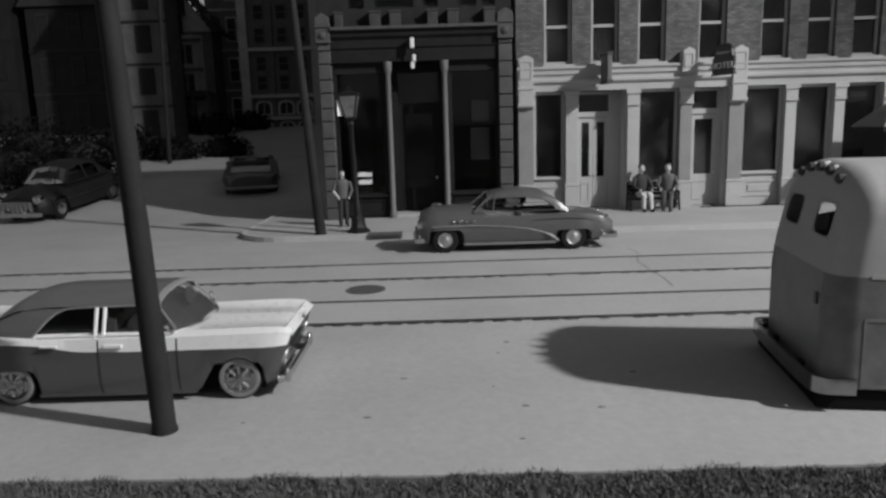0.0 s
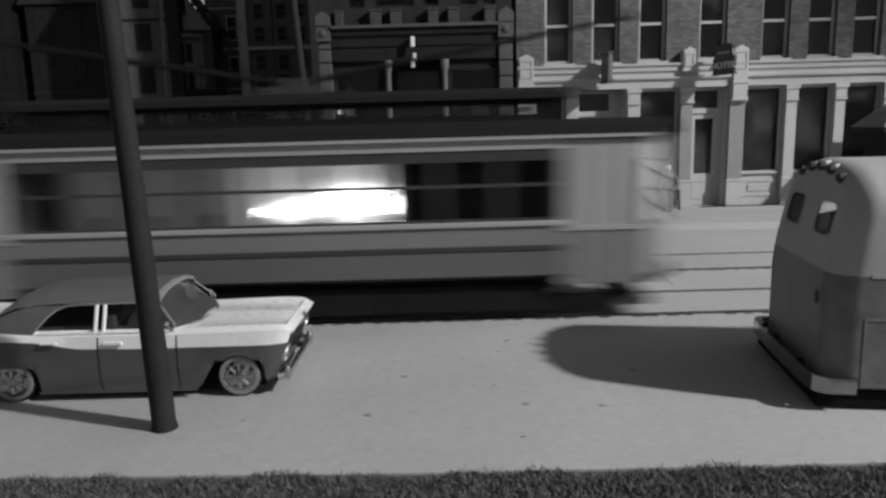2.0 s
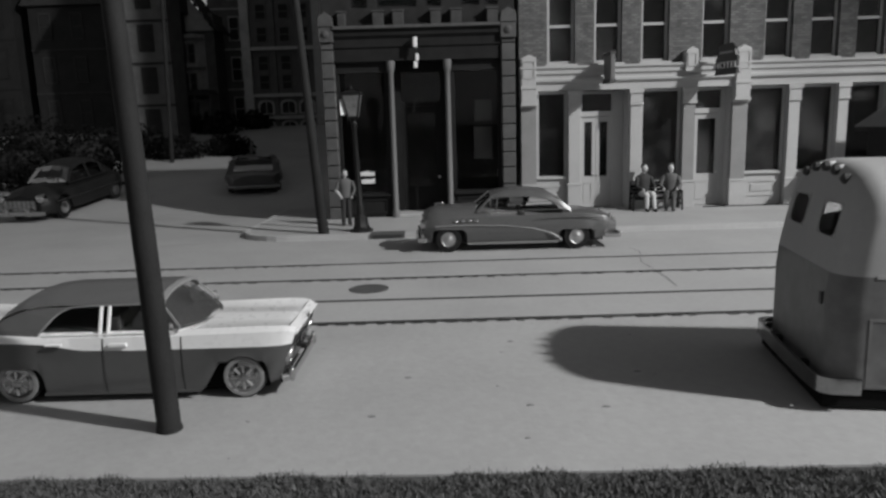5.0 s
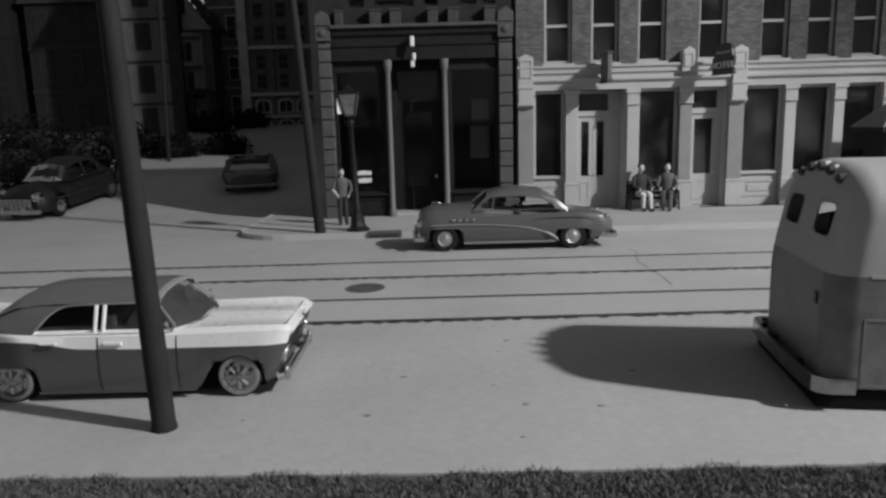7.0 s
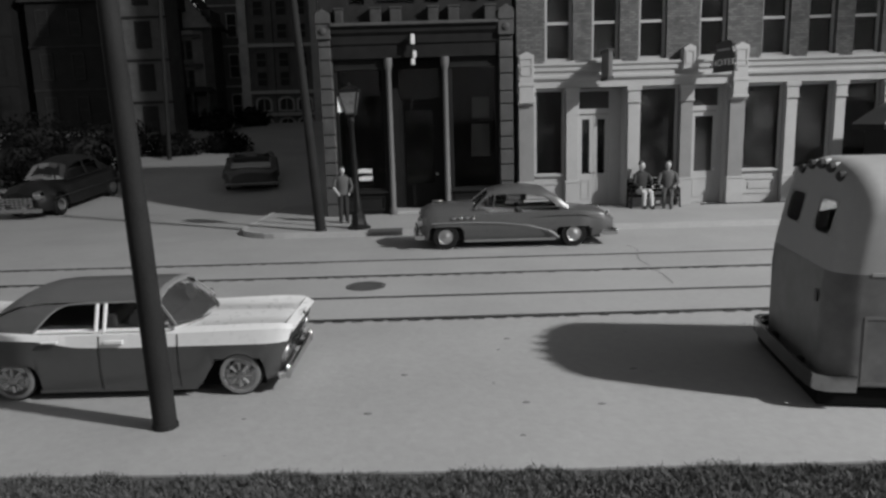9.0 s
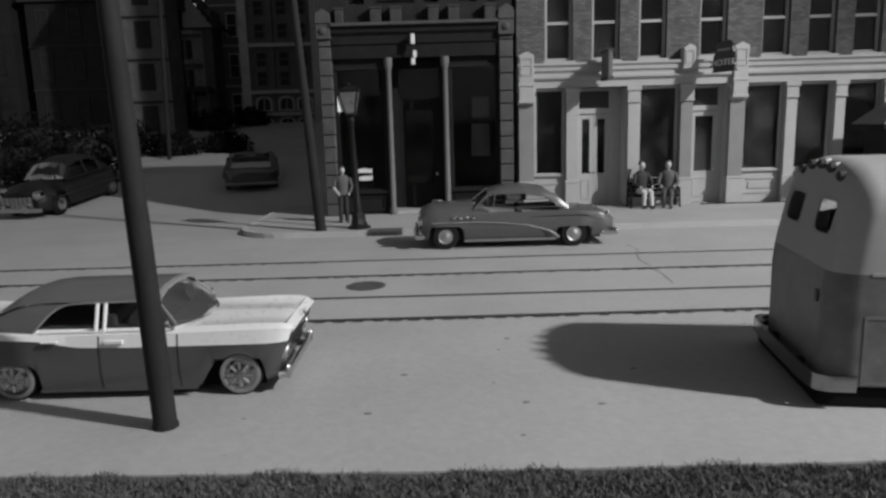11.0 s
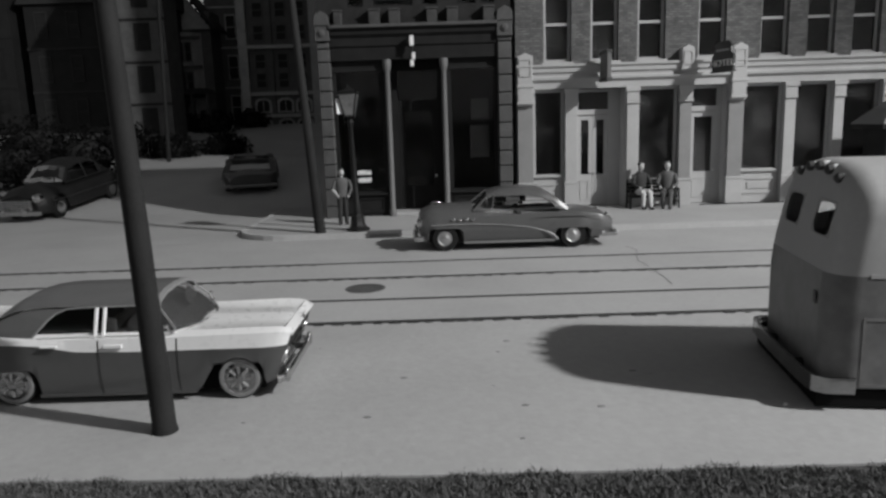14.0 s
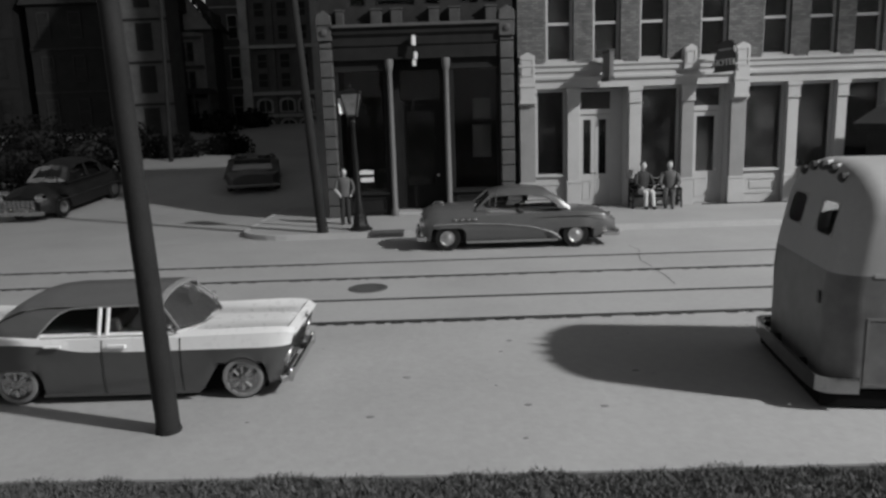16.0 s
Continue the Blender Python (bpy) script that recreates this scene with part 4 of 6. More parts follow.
            f.add([(px[k], y, pz[k] - wd), (px[k + 1], y, pz[k + 1] - wd), (px[k + 1], y + 0.02 * s, pz[k + 1]), (px[k], y + 0.02 * s, pz[k]), (px[k + 1], y - 0.01 * s, pz[k + 1] + wd), (px[k], y - 0.01 * s, pz[k] + wd)], [(0, 1, 2, 3), (3, 2, 4, 5)])
        f.box(-1.18, 1.2, *sorted((s * 0.85, s * 0.885)), 0.2, 0.245)
        part("side_sweep", f, BROW, c, "bright sweep trim")
        v = Form()
        for k in range(4):
            v.ball((-1.45 + k * 0.17, s * 0.86, 0.82), 0.06, 0.03, 0.035)
        part("port_holes", v, CHROME, c, smooth=50)
        q = Form()
        fx = np.linspace(0.55, 2.5, 24)
        for k in range(len(fx) - 1):
            za, zb = [0.84 - 0.05 * ((x - 1.5) ** 2) for x in (fx[k], fx[k + 1])]
            q.tube((fx[k], s * 0.855, za), (fx[k + 1], s * 0.855, zb), 0.012 * math.sin(math.pi * k / 24) + 0.004, n=6)
        part("fender_crease", q, BUICK_GREY, c, smooth=60)
    # cabin
    rx = np.linspace(-0.56, 1.56, 44)
    r1 = np.ones_like(rx)
    edge = curve([(-0.56, 1.42), (-0.2, 1.47), (0.4, 1.48), (0.9, 1.42), (1.28, 1.25), (1.56, 1.04)], rx, 2)
    crown = curve([(-0.56, 0.08), (0.3, 0.14), (0.9, 0.12), (1.56, 0.02)], rx, 2)
    yy = curve([(-0.56, 0.56), (0.6, 0.58), (1.1, 0.6), (1.56, 0.62)], rx)
    part("roof", strips(rx, [(yy + 0.05, edge - 0.09), (yy, edge + 0.02), (yy * 0.6, edge + crown * 0.85), (0 * r1, edge + crown)]), BUICK_GREY, c, smooth=50)
    for s in (-1, 1):
        fr = Form()
        for a, b, r in (((-0.92, 0.70, 1.02), (-0.5, 0.585, 1.42), 0.035), ((-0.42, 0.72, 1.03), (-0.36, 0.59, 1.42), 0.018), ((-0.92, 0.72, 1.03), (1.35, 0.7, 1.04), 0.012), ((-0.42, 0.62, 1.39), (0.5, 0.625, 1.39), 0.01), ((0.5, 0.625, 1.39), (0.95, 0.63, 1.3), 0.01), ((0.95, 0.63, 1.3), (1.2, 0.67, 1.12), 0.012), ((1.2, 0.67, 1.12), (1.24, 0.69, 1.05), 0.012)):
            fr.tube((a[0], s * a[1], a[2]), (b[0], s * b[1], b[2]), r, n=8)
        part("window_frame", fr, BUICK_GREY, c)
        q = Form().add([(0.9, s * 0.625, 1.34), (1.3, s * 0.63, 1.17), (1.56, s * 0.65, 1.0), (1.22, s * 0.7, 1.02), (1.2, s * 0.67, 1.12), (0.95, s * 0.63, 1.3)], [(0, 1, 2, 3, 4, 5)])
        part("rear_pillar", q, BUICK_GREY, c)
        w = Form().add([(-0.4, s * 0.715, 1.04), (1.2, s * 0.70, 1.04), (1.18, s * 0.67, 1.12), (0.94, s * 0.63, 1.29), (0.5, s * 0.625, 1.38), (-0.4, s * 0.61, 1.39)], [(0, 1, 2, 3, 4, 5)])
        pane("side_window", w, c)
    ws = [[], []]
    for k in range(9):
        u = -1 + k / 4
        ws[0].append((-1.1 + 0.2 * u * u, 0.7 * u, 1.06))
        ws[1].append((-0.55 + 0.06 * u * u, 0.57 * u, 1.5 - 0.07 * u * u))
    pane("windscreen", Form().loft(ws, closed=False), c)
    part("windscreen_divider", Form().tube(ws[0][4], ws[1][4], 0.02), DULL_CHROME, c)
    part("steering_wheel", Form().turned([(0.17, -0.5), (0.19, -0.49), (0.17, -0.48)], 14, (0, 0.3, 1.1), "x"), LETTER, c)
    for x in (-1.67, 1.67):
        for s in (-1, 1):
            wheel(c, x, s * 0.68, 0.335, 0.335, s, "cap", 0.16)
    for ob in c.children_recursive:          # a blunt, short nose
        for v in ob.data.vertices:
            if v.co.x < -1.9 * K and not ob.name.startswith(("wheel", "hub")):
                v.co.x = -1.9 * K + (v.co.x + 1.9 * K) * 0.8
    return c


def loaf_sedan(name, label, x, y, z, rz, scale, paint, high=True, tilt=0):
    """A rounded older sedan; it faces -x in its own space."""
    c = thing(name, label, "car", x, y, z, rz)
    c.matrix_basis = at48(x, y, z, 0, 0, rz) @ pose(0, 0, 0, 0, tilt, 0)
    k = scale
    xs = np.linspace(-2.35, 2.35, 70)
    one = np.ones_like(xs)
    tp = curve([(-2.35, -0.22), (-2.1, -0.05), (-1.7, 0), (1.8, 0), (2.35, -0.25)], xs)
    low = arch(curve([(-2.35, 0.35), (-2, 0.24), (2, 0.24), (2.35, 0.38)], xs), xs, -1.5, 0.34, 0.42)
    low = arch(low, xs, 1.5, 0.3, 0.4, 0.5)
    l0, l1 = (0.84 * one + tp, low), (0.88 * one + tp, np.maximum(0.55 * one, low + 0.04))
    top = 1.02 if high else 0.86
    l2 = (0.82 * one + tp, np.maximum(curve([(-2.35, 0.72), (-1.5, 0.86), (2.0, 0.9), (2.35, 0.75)], xs, 3) * (1 if high else 0.92), low + 0.08))
    l3 = (0.5 * one + tp * 0.6, curve([(-2.35, 0.82), (-1.9, top), (2.0, top), (2.35, 0.82)], xs, 3))
    l4 = (0 * one, curve([(-2.35, 0.9), (-1.9, top + 0.1), (1.9, top + 0.08), (2.35, 0.86)], xs, 3))
    ls = [l0, l1, l2, l3, l4]
    sc = lambda f: (sized(f, k))
    body = part("body", sc(strips(xs, ls)), paint, c, smooth=50)
    part("nose_panel", sc(end_panel(xs[0], ls, 0)), paint, c)
    part("tail_panel", sc(end_panel(xs[-1], ls, -1)), paint, c)
    part("underbody", sc(Form().box(-2.1, 2.1, -0.6, 0.6, 0.22, 0.7)), DARK, c)
    g = Form()
    for i in range(5):
        g.box(-2.46, -2.36, -0.55, 0.55, 0.42 + i * 0.07, 0.455 + i * 0.07)
    for i in range(-3, 4):
        g.box(-2.44, -2.38, i * 0.15 - 0.02, i * 0.15 + 0.02, 0.4, 0.76)
    part("grille", sc(g), CHROME, c)
    part("front_bumper", sc(Form().box(-2.6, -2.46, -0.84, 0.84, 0.3, 0.44).box(-2.62, -2.5, -0.4, -0.3, 0.28, 0.52).box(-2.62, -2.5, 0.3, 0.4, 0.28, 0.52)), CHROME, c, bevel=0.03)
    part("rear_bumper", sc(Form().box(2.4, 2.52, -0.8, 0.8, 0.32, 0.45)), WORN_CHROME, c, bevel=0.03)
    for s in (-1, 1):
        part("headlamp", sc(Form().turned([(0.14, -2.2), (0.14, -2.38), (0.1, -2.42), (0.02, -2.43)], 16, (0, s * 0.66, 0.78), "x")), CHROME, c, smooth=40)
        part("side_trim", sc(Form().box(-1.9, 2.0, *sorted((s * 0.875, s * 0.895)), 0.6, 0.63)), CHROME, c)
        for wx in (-1.5, 1.5):
            w = wheel(c, wx * k, s * 0.66 * k, 0.34 * k, 0.34 * k, s, "cap", 0.16 * k)
    if high:
        rx = np.linspace(-0.95, 1.7, 40)
        r1 = np.ones_like(rx)
        edge = curve([(-0.95, 1.12), (-0.5, 1.45), (0, 1.55), (0.6, 1.55), (1.1, 1.42), (1.7, 1.08)], rx, 3)
        yy = curve([(-0.95, 0.62), (0, 0.56), (1.7, 0.6)], rx)
        part("roof", sc(strips(rx, [(yy + 0.04, edge - 0.05), (yy, edge), (yy * 0.6, edge + 0.1), (0 * r1, edge + 0.13)])), paint, c, smooth=50)
        for s in (-1, 1):
            for u0, u1, za, zb in ((-0.55, 0.2, 1.4, 1.5), (0.26, 1.0, 1.5, 1.4)):
                pane("side_window", sc(Form().add([(u0, s * 0.72, 1.05), (u1, s * 0.72, 1.05), (u1, s * 0.59, zb - 0.02), (u0, s * 0.59, za)], [(0, 1, 2, 3)])), c, SMOKED)
            q = Form()
            for a, b in (((-0.95, 0.7, 1.0), (-0.5, 0.6, 1.45)), ((0.23, 0.74, 1.0), (0.23, 0.58, 1.52)), ((1.05, 0.72, 1.0), (1.05, 0.6, 1.42)), ((-0.95, 0.72, 1.03), (1.6, 0.72, 1.03))):
                q.tube((a[0], s * a[1], a[2]), (b[0], s * b[1], b[2]), 0.035, n=6)
            q.add([(1.0, s * 0.6, 1.42), (1.7, s * 0.64, 1.05), (1.0, s * 0.72, 1.03)], [(0, 1, 2)])
            part("pillar", sc(q), paint, c)
        ws = [[(-1.15 + 0.15 * u * u, 0.68 * u, 1.08) for u in (-1, -0.5, 0, 0.5, 1)], [(-0.55, 0.56 * u, 1.55 - 0.08 * u * u) for u in (-1, -0.5, 0, 0.5, 1)]]
        pane("windscreen", sc(Form().loft(ws, closed=False)), c, HAZY)
    else:
        part("folded_top", sc(Form().box(0.7, 1.7, -0.62, 0.62, 0.88, 0.98)), BUS_UP, c, "pale folded soft top", bevel=0.05)
        part("seat", sc(Form().box(0.1, 0.35, -0.6, 0.6, 0.8, 1.12)), CLOTH_DARK, c, bevel=0.05)
        pane("windscreen", sc(Form().add([(-0.8, -0.65, 0.92), (-0.8, 0.65, 0.92), (-0.6, 0.55, 1.12), (-0.6, -0.55, 1.12)], [(0, 1, 2, 3)])), c, SMOKED)
    return c


def sized(form, k):
    form.v = [(x * k, y * k, z * k) for x, y, z in form.v]
    return form


def coach():
    """A round-backed bus seen from behind; it heads along +x."""
    c = thing("bus", "two-tone grey model bus with rounded back and chrome bumper", "bus", 4.28, 8.36, 0.12, -9.0)
    c.scale = (0.966, 0.966, 0.966)
    hw = 1.21

    def ring(x, shrink, drop, z0=0.14):
        """Cross-section, from the lower near edge over the roof: height follows a squared-off arch."""
        pts = []
        w = hw - shrink
        for z in (z0, 0.5, 0.9, 1.15, 1.42, 1.62, 2.06):
            pts.append((x, -w * (1 - 0.01 * max(0, z - 1.4)), z - drop * max(0, (z - 1.42)) / 1.2))
        for k in range(1, 12):
            a = math.pi * k / 12
            zz = 2.06 + 0.58 * math.sin(a) ** 0.92
            pts.append((x, -w * 0.995 * abs(math.cos(a)) ** 0.75 * (1 if a < math.pi / 2 else -1), zz - drop * (zz - 1.42) / 1.2))
        return pts + [(px, -py, pz) for px, py, pz in pts[6::-1]]
    rad = 0.32                               # the back corners are rounded in plan
    bend = [(rad * (1 - math.cos(a)), rad * (1 - math.sin(a)), 0.13 * (1 - math.sin(a) ** 0.7)) for a in [math.pi * k / 16 for k in range(9)]]
    stations = bend + [(0.45, 0, 0), (0.95, 0, 0), (2.0, 0, 0), (4.0, 0, 0), (6.0, 0, 0), (7.6, 0, 0), (8.0, 0.03, 0.05), (8.2, 0.12, 0.15)]
    rings = [ring(x, s, d) for x, s, d in stations]
    # the back leans forward towards the roof
    rings = [[(x + (0.26 * max(0, (z - 1.2) / 1.3) ** 1.3 if x < 1.0 else 0) * (1 - min(1, x)), y, z) for x, y, z in r] for r in rings]
    n = len(rings[0])
    a = Form().loft([[r[i] for i in range(5)] for r in rings], closed=False)
    b = Form().loft([[r[n - 1 - i] for i in range(4, -1, -1)] for r in rings], closed=False)
    low = Form()
    low.add(a.v, a.f), low.add(b.v, b.f)
    low.add([rings[0][i] for i in (0, 1, 2, 3, 4)] + [rings[0][n - 1 - i] for i in (4, 3, 2, 1, 0)], [tuple(range(10))])
    low.add([rings[-1][i] for i in (0, 1, 2, 3, 4)] + [rings[-1][n - 1 - i] for i in (4, 3, 2, 1, 0)], [tuple(range(9, -1, -1))])
    part("lower_body", low, BUS_LOW, c, "darker grey lower panels", smooth=50)
    up = Form().loft([[r[i] for i in range(4, n - 4)] for r in rings], closed=False)
    m = n - 8                                # leave the window band open along both sides
    keep = [q for k in range(len(rings) - 1) for i in range(m - 1) for q in [k * (m - 1) + i] if not (i in (1, m - 3) and 10 <= k < 14)]
    up.f, up.s = [up.f[q] for q in keep], [0] * len(keep)
    # back panel with two window holes, built row by row between the near and the far edge
    r0 = rings[0]
    holes = [(-0.78, -0.24, 1.78, 2.17), (0.24, 0.78, 1.78, 2.17)]
    edge = [(abs(r0[i][1]), r0[i][2], r0[i][0]) for i in range(4, 13)]
    zs = sorted({1.42, 1.6, 1.78, 1.95, 2.04, 2.12, 2.17, *[e[1] for e in edge if e[1] > 1.42]})
    hwz = lambda z: float(np.interp(z, [e[1] for e in edge], [e[0] for e in edge]))
    xz = lambda z: float(np.interp(z, [e[1] for e in edge], [e[2] for e in edge]))
    for z0, z1 in zip(zs[:-1], zs[1:]):
        cuts = [-1, -0.78, -0.24, 0.24, 0.78, 1]
        for p, q in zip(cuts[:-1], cuts[1:]):
            if any(p >= h[0] - 1e-6 and q <= h[1] + 1e-6 and z0 >= h[2] - 1e-6 and z1 <= h[3] + 1e-6 for h in holes):
                continue
            lim = lambda v, z: max(-hwz(z), min(hwz(z), v)) if abs(v) < 1 else math.copysign(hwz(z), v)
            up.add([(xz(z0), lim(p, z0), z0), (xz(z0), lim(q, z0), z0), (xz(z1), lim(q, z1), z1), (xz(z1), lim(p, z1), z1)], [(3, 2, 1, 0)])
    part("upper_body", up, BUS_UP, c, "paler grey roof and upper panels", smooth=50)
    for h in holes:
        g = Form()
        y0, y1, za, zb = h
        xa, xb = xz(za), xz(zb)
        pts = [(xa, y0, za), (xa, y1, za), (xb, y1, zb), (xb, y0, zb)]
        for i in range(4):
            g.tube(pts[i], pts[(i + 1) % 4], 0.012, n=8)
            p, a, b = Vector(pts[i]), Vector(pts[(i + 1) % 4]), Vector(pts[i - 1])
            a, b = (a - p).normalized() * 0.19, (b - p).normalized() * 0.19
            g.add([p, p + a, p + a * 0.4 + b * 0.12, p + a * 0.12 + b * 0.4, p + b], [(0, 1, 2, 3, 4)])
        w = part("rear_window", g, BUS_UP, c, smooth=60)
        pane("pane", Form().add([(xa + 0.02, y0, za), (xa + 0.02, y1, za), (xb + 0.02, y1, zb), (xb + 0.02, y0, zb)], [(3, 2, 1, 0)]), w, SMOKED)
    # side windows lie flat on the near and far sides, ahead of the back corner
    for s in (-1, 1):
        for k in range(7):
            x0 = 0.94 + k * 0.952
            yw = s * 1.186
            w = part("side_window", Form().wall(x0, x0 + 0.949, 1.6, 2.08, yw - 0.015, yw + 0.015, [(x0 + 0.05, x0 + 0.9, 1.65, 2.02)]), BUS_UP, c)
            part("pane", Form().box(x0 + 0.05, x0 + 0.9, yw - 0.008, yw + 0.008, 1.65, 2.02), GLASS, w)
        part("engine_door", Form().wall(0.36, 2.3, 0.16, 0.95, s * 1.207 - 0.01, s * 1.207 + 0.01, [(0.39, 2.27, 0.19, 0.92)]), BUS_LOW, c)
        part("belt_trim", Form().box(0.4, 7.8, *sorted((s * 1.2, s * 1.218)), 1.4, 1.44), BUS_UP, c)
        for x in (1.9, 6.4):
            wheel(c, x, s * 0.93, 0.216, 0.34, s, "cap", 0.17)
    part("cabin_floor", Form().box(0.3, 7.9, -0.9, 0.9, 0.9, 1.0), DARK, c)
    part("cabin_seat", Form().box(1.3, 1.5, -0.8, 0.8, 1.0, 1.75), CLOTH_MID, c, bevel=0.05)
    # clearance lamps along the roof edge
    for y in (-0.62, -0.31, 0.0, 0.31, 0.62):
        zt = 2.55 - 0.27 * y * y
        lamp = Form().turned([(0.03, -0.07), (0.058, -0.02), (0.062, 0.02), (0.055, 0.14), (0.03, 0.3), (0.008, 0.42)], 12, (0.3, y, zt), "x")
        part("clearance_lamp", lamp, LETTER, c, smooth=40)
        part("lamp_lens", Form().turned([(0.058, -0.03), (0.062, -0.09), (0.03, -0.12)], 12, (0.3, y, zt), "x"), SIGN_BLACK, c, "dark lens")
    # wrap-round bumper
    path = [(0.3, -1.24), (0.1, -1.24), (0.0, -1.23), (-0.06, -1.19), (-0.1, -1.1), (-0.12, -0.8), (-0.13, 0), (-0.12, 0.8), (-0.1, 1.1), (-0.06, 1.19), (0.0, 1.23), (0.1, 1.24), (0.3, 1.24)]
    rings = []
    for i, (x, y) in enumerate(path):
        a, b = path[max(0, i - 1)], path[min(len(path) - 1, i + 1)]
        d = Vector((b[0] - a[0], b[1] - a[1], 0)).normalized()
        nrm = Vector((d.y, -d.x, 0))
        rings.append([(x + nrm.x * o, y + nrm.y * o, z) for o, z in ((-0.05, 0.1), (-0.02, 0.1), (0.02, 0.125), (0.04, 0.165), (0.045, 0.2), (0.03, 0.225), (0.01, 0.235), (0.02, 0.25), (0.01, 0.275), (-0.02, 0.285), (-0.05, 0.285))])
    part("rear_bumper", Form().loft(rings, closed=True), WORN_CHROME, c, "chrome wrap-round bumper", smooth=75)
    for y in (-0.5, 0.5):
        part("bumper_arm", Form().box(-0.12, 0.2, y - 0.05, y + 0.05, 0.13, 0.24), DARK, c)
    part("plate_bar", Form().box(-0.012, 0.0, -0.82, -0.74, 1.02, 1.16), SIGN_BLACK, c)
    # wide black slab near the ground, added to fill in shade below the bumper
    part("underbody", Form().box(-0.06, 7.9, -1.17, 1.17, -0.09, 0.1).box(0.12, 7.9, -1.06, 1.06, 0.12, 0.5), SHADE_BLACK, c)
    return c


two_tone_sedan()
slate_coupe()
coach()
loaf_sedan("black_sedan", "black older model sedan with chrome grille on the side street", -15.7, 29.3, 0.21, 84, 1.22, BLACK_PAINT, tilt=-5.7)
loaf_sedan("dark_convertible", "dark model convertible parked on the shaded side street", -9.1, 33.8, 0.68, -76, 1.3, DARK_PAINT, high=False, tilt=5.7).scale = (1.0, 1.08, 0.8)

# the tram, built round its own middle on the track; it heads along +x
def tram():
    c = thing("tram", "pale and grey model tram with dark clerestory roof on track", "tram", 0, 12.03, 0)
    L, hw = 4.35, 1.14            # half-length of the saloon, half-width
    # saloon sides: skirt, dark line, panel, belt, windows, letter board
    for s in (-1, 1):
        y0, y1 = sorted((s * hw, s * (hw - 0.08)))
        skirt = Form().box(-L, L, y0, y1, 0.78, 1.2)
        part("skirt", skirt, TRAM_LOW, c, bevel=0.01)
        part("rubbing_strip", Form().box(-L, L, *sorted((s * (hw + 0.02), s * (hw - 0.06))), 1.2, 1.27), TRAM_DARK, c)
        part("side_panel", Form().box(-L, L, y0, y1, 1.27, 1.58), TRAM_GREY, c)
        part("belt_rail", Form().box(-L, L, *sorted((s * (hw + 0.04), s * (hw - 0.08))), 1.58, 1.66), TRAM_PALE, c, bevel=0.01)
        n = 9
        w = 2 * L / n
        for k in range(n):
            x0 = -L + k * w
            f = Form().wall(x0, x0 + w, 1.66, 2.66, y0 + 0.004, y1 - 0.004, [(x0 + 0.06, x0 + w - 0.06, 1.7, 2.2), (x0 + 0.06, x0 + w - 0.06, 2.25, 2.6)])
            win = part("window", f, TRAM_DARK, c)
            ym = (y0 + y1) / 2
            pane("pane", Form().box(x0 + 0.06, x0 + w - 0.06, ym - 0.008, ym + 0.008, 1.7, 2.2), win)
            pane("upper_pane", Form().box(x0 + 0.06, x0 + w - 0.06, ym - 0.008, ym + 0.008, 2.25, 2.6), win)
        part("letter_board", Form().box(-L, L, *sorted((s * (hw + 0.01), s * (hw - 0.08))), 2.77, 2.93), TRAM_CREAM, c, bevel=0.01)
        part("window_header", Form().box(-L, L, *sorted((s * (hw - 0.01), s * (hw - 0.08))), 2.66, 2.77), TRAM_DARK, c)
        part("gutter", Form().box(-L - 1.45, L + 1.45, *sorted((s * (hw + 0.07), s * (hw - 0.05))), 2.93, 2.98), TRAM_CREAM, c)
        # platform doors and side of the end vestibule
        for e in (-1, 1):
            xa, xb = sorted((e * L, e * (L + 1.3)))
            f = Form().box(xa, xb, y0 + 0.003, y1 - 0.003, 1.55, 2.9)
            f.box(xa, xb, y0 + 0.003, y1 - 0.003, 0.62, 1.5, 1)
            d = part("platform_side", f, [TRAM_PALE, TRAM_GREY], c, "pale platform panel", bevel=0.01)
            for m in (0.25, 0.5, 0.75):
                xm = xa + (xb - xa) * m
                part("panel_post", Form().box(xm - 0.025, xm + 0.025, *sorted((s * (hw + 0.015), s * (hw - 0.01))), 0.65, 2.85), TRAM_CREAM, d)
            part("panel_rail", Form().box(xa, xb, *sorted((s * (hw + 0.02), s * (hw - 0.02))), 1.49, 1.56), TRAM_PALE, d)
    # ends: five-sided bows with a window band
    for e in (-1, 1):
        bow = [(L + 1.3, 1.14), (L + 1.65, 0.85), (L + 1.77, 0.4), (L + 1.77, -0.4), (L + 1.65, -0.85), (L + 1.3, -1.14)]
        for k in range(5):
            (ax, ay), (bx, by) = bow[k], bow[k + 1]
            d = Vector((bx - ax, by - ay, 0)).normalized()
            i = Vector((d.y, -d.x, 0)) * 0.07
            if i.x > 0:
                i = -i

            def slab(z0, z1, inset=0.0):
                p = [(e * (ax + d.x * inset), ay + d.y * inset), (e * (bx - d.x * inset), by - d.y * inset), (e * (bx - d.x * inset + i.x), by - d.y * inset + i.y), (e * (ax + d.x * inset + i.x), ay + d.y * inset + i.y)]
                return Form().prism(p if e < 0 else p[::-1], z0, z1, "z")
            pan = part("end_panel", slab(0.75, 1.62), TRAM_GREY, c)
            part("end_header", slab(2.55, 2.93), TRAM_PALE, pan)
            f = Form()
            for q in (ax, ay), (bx, by):
                f.tube((e * q[0], q[1], 1.6), (e * q[0], q[1], 2.6), 0.05, n=8)
            part("end_post", f, TRAM_PALE, pan)
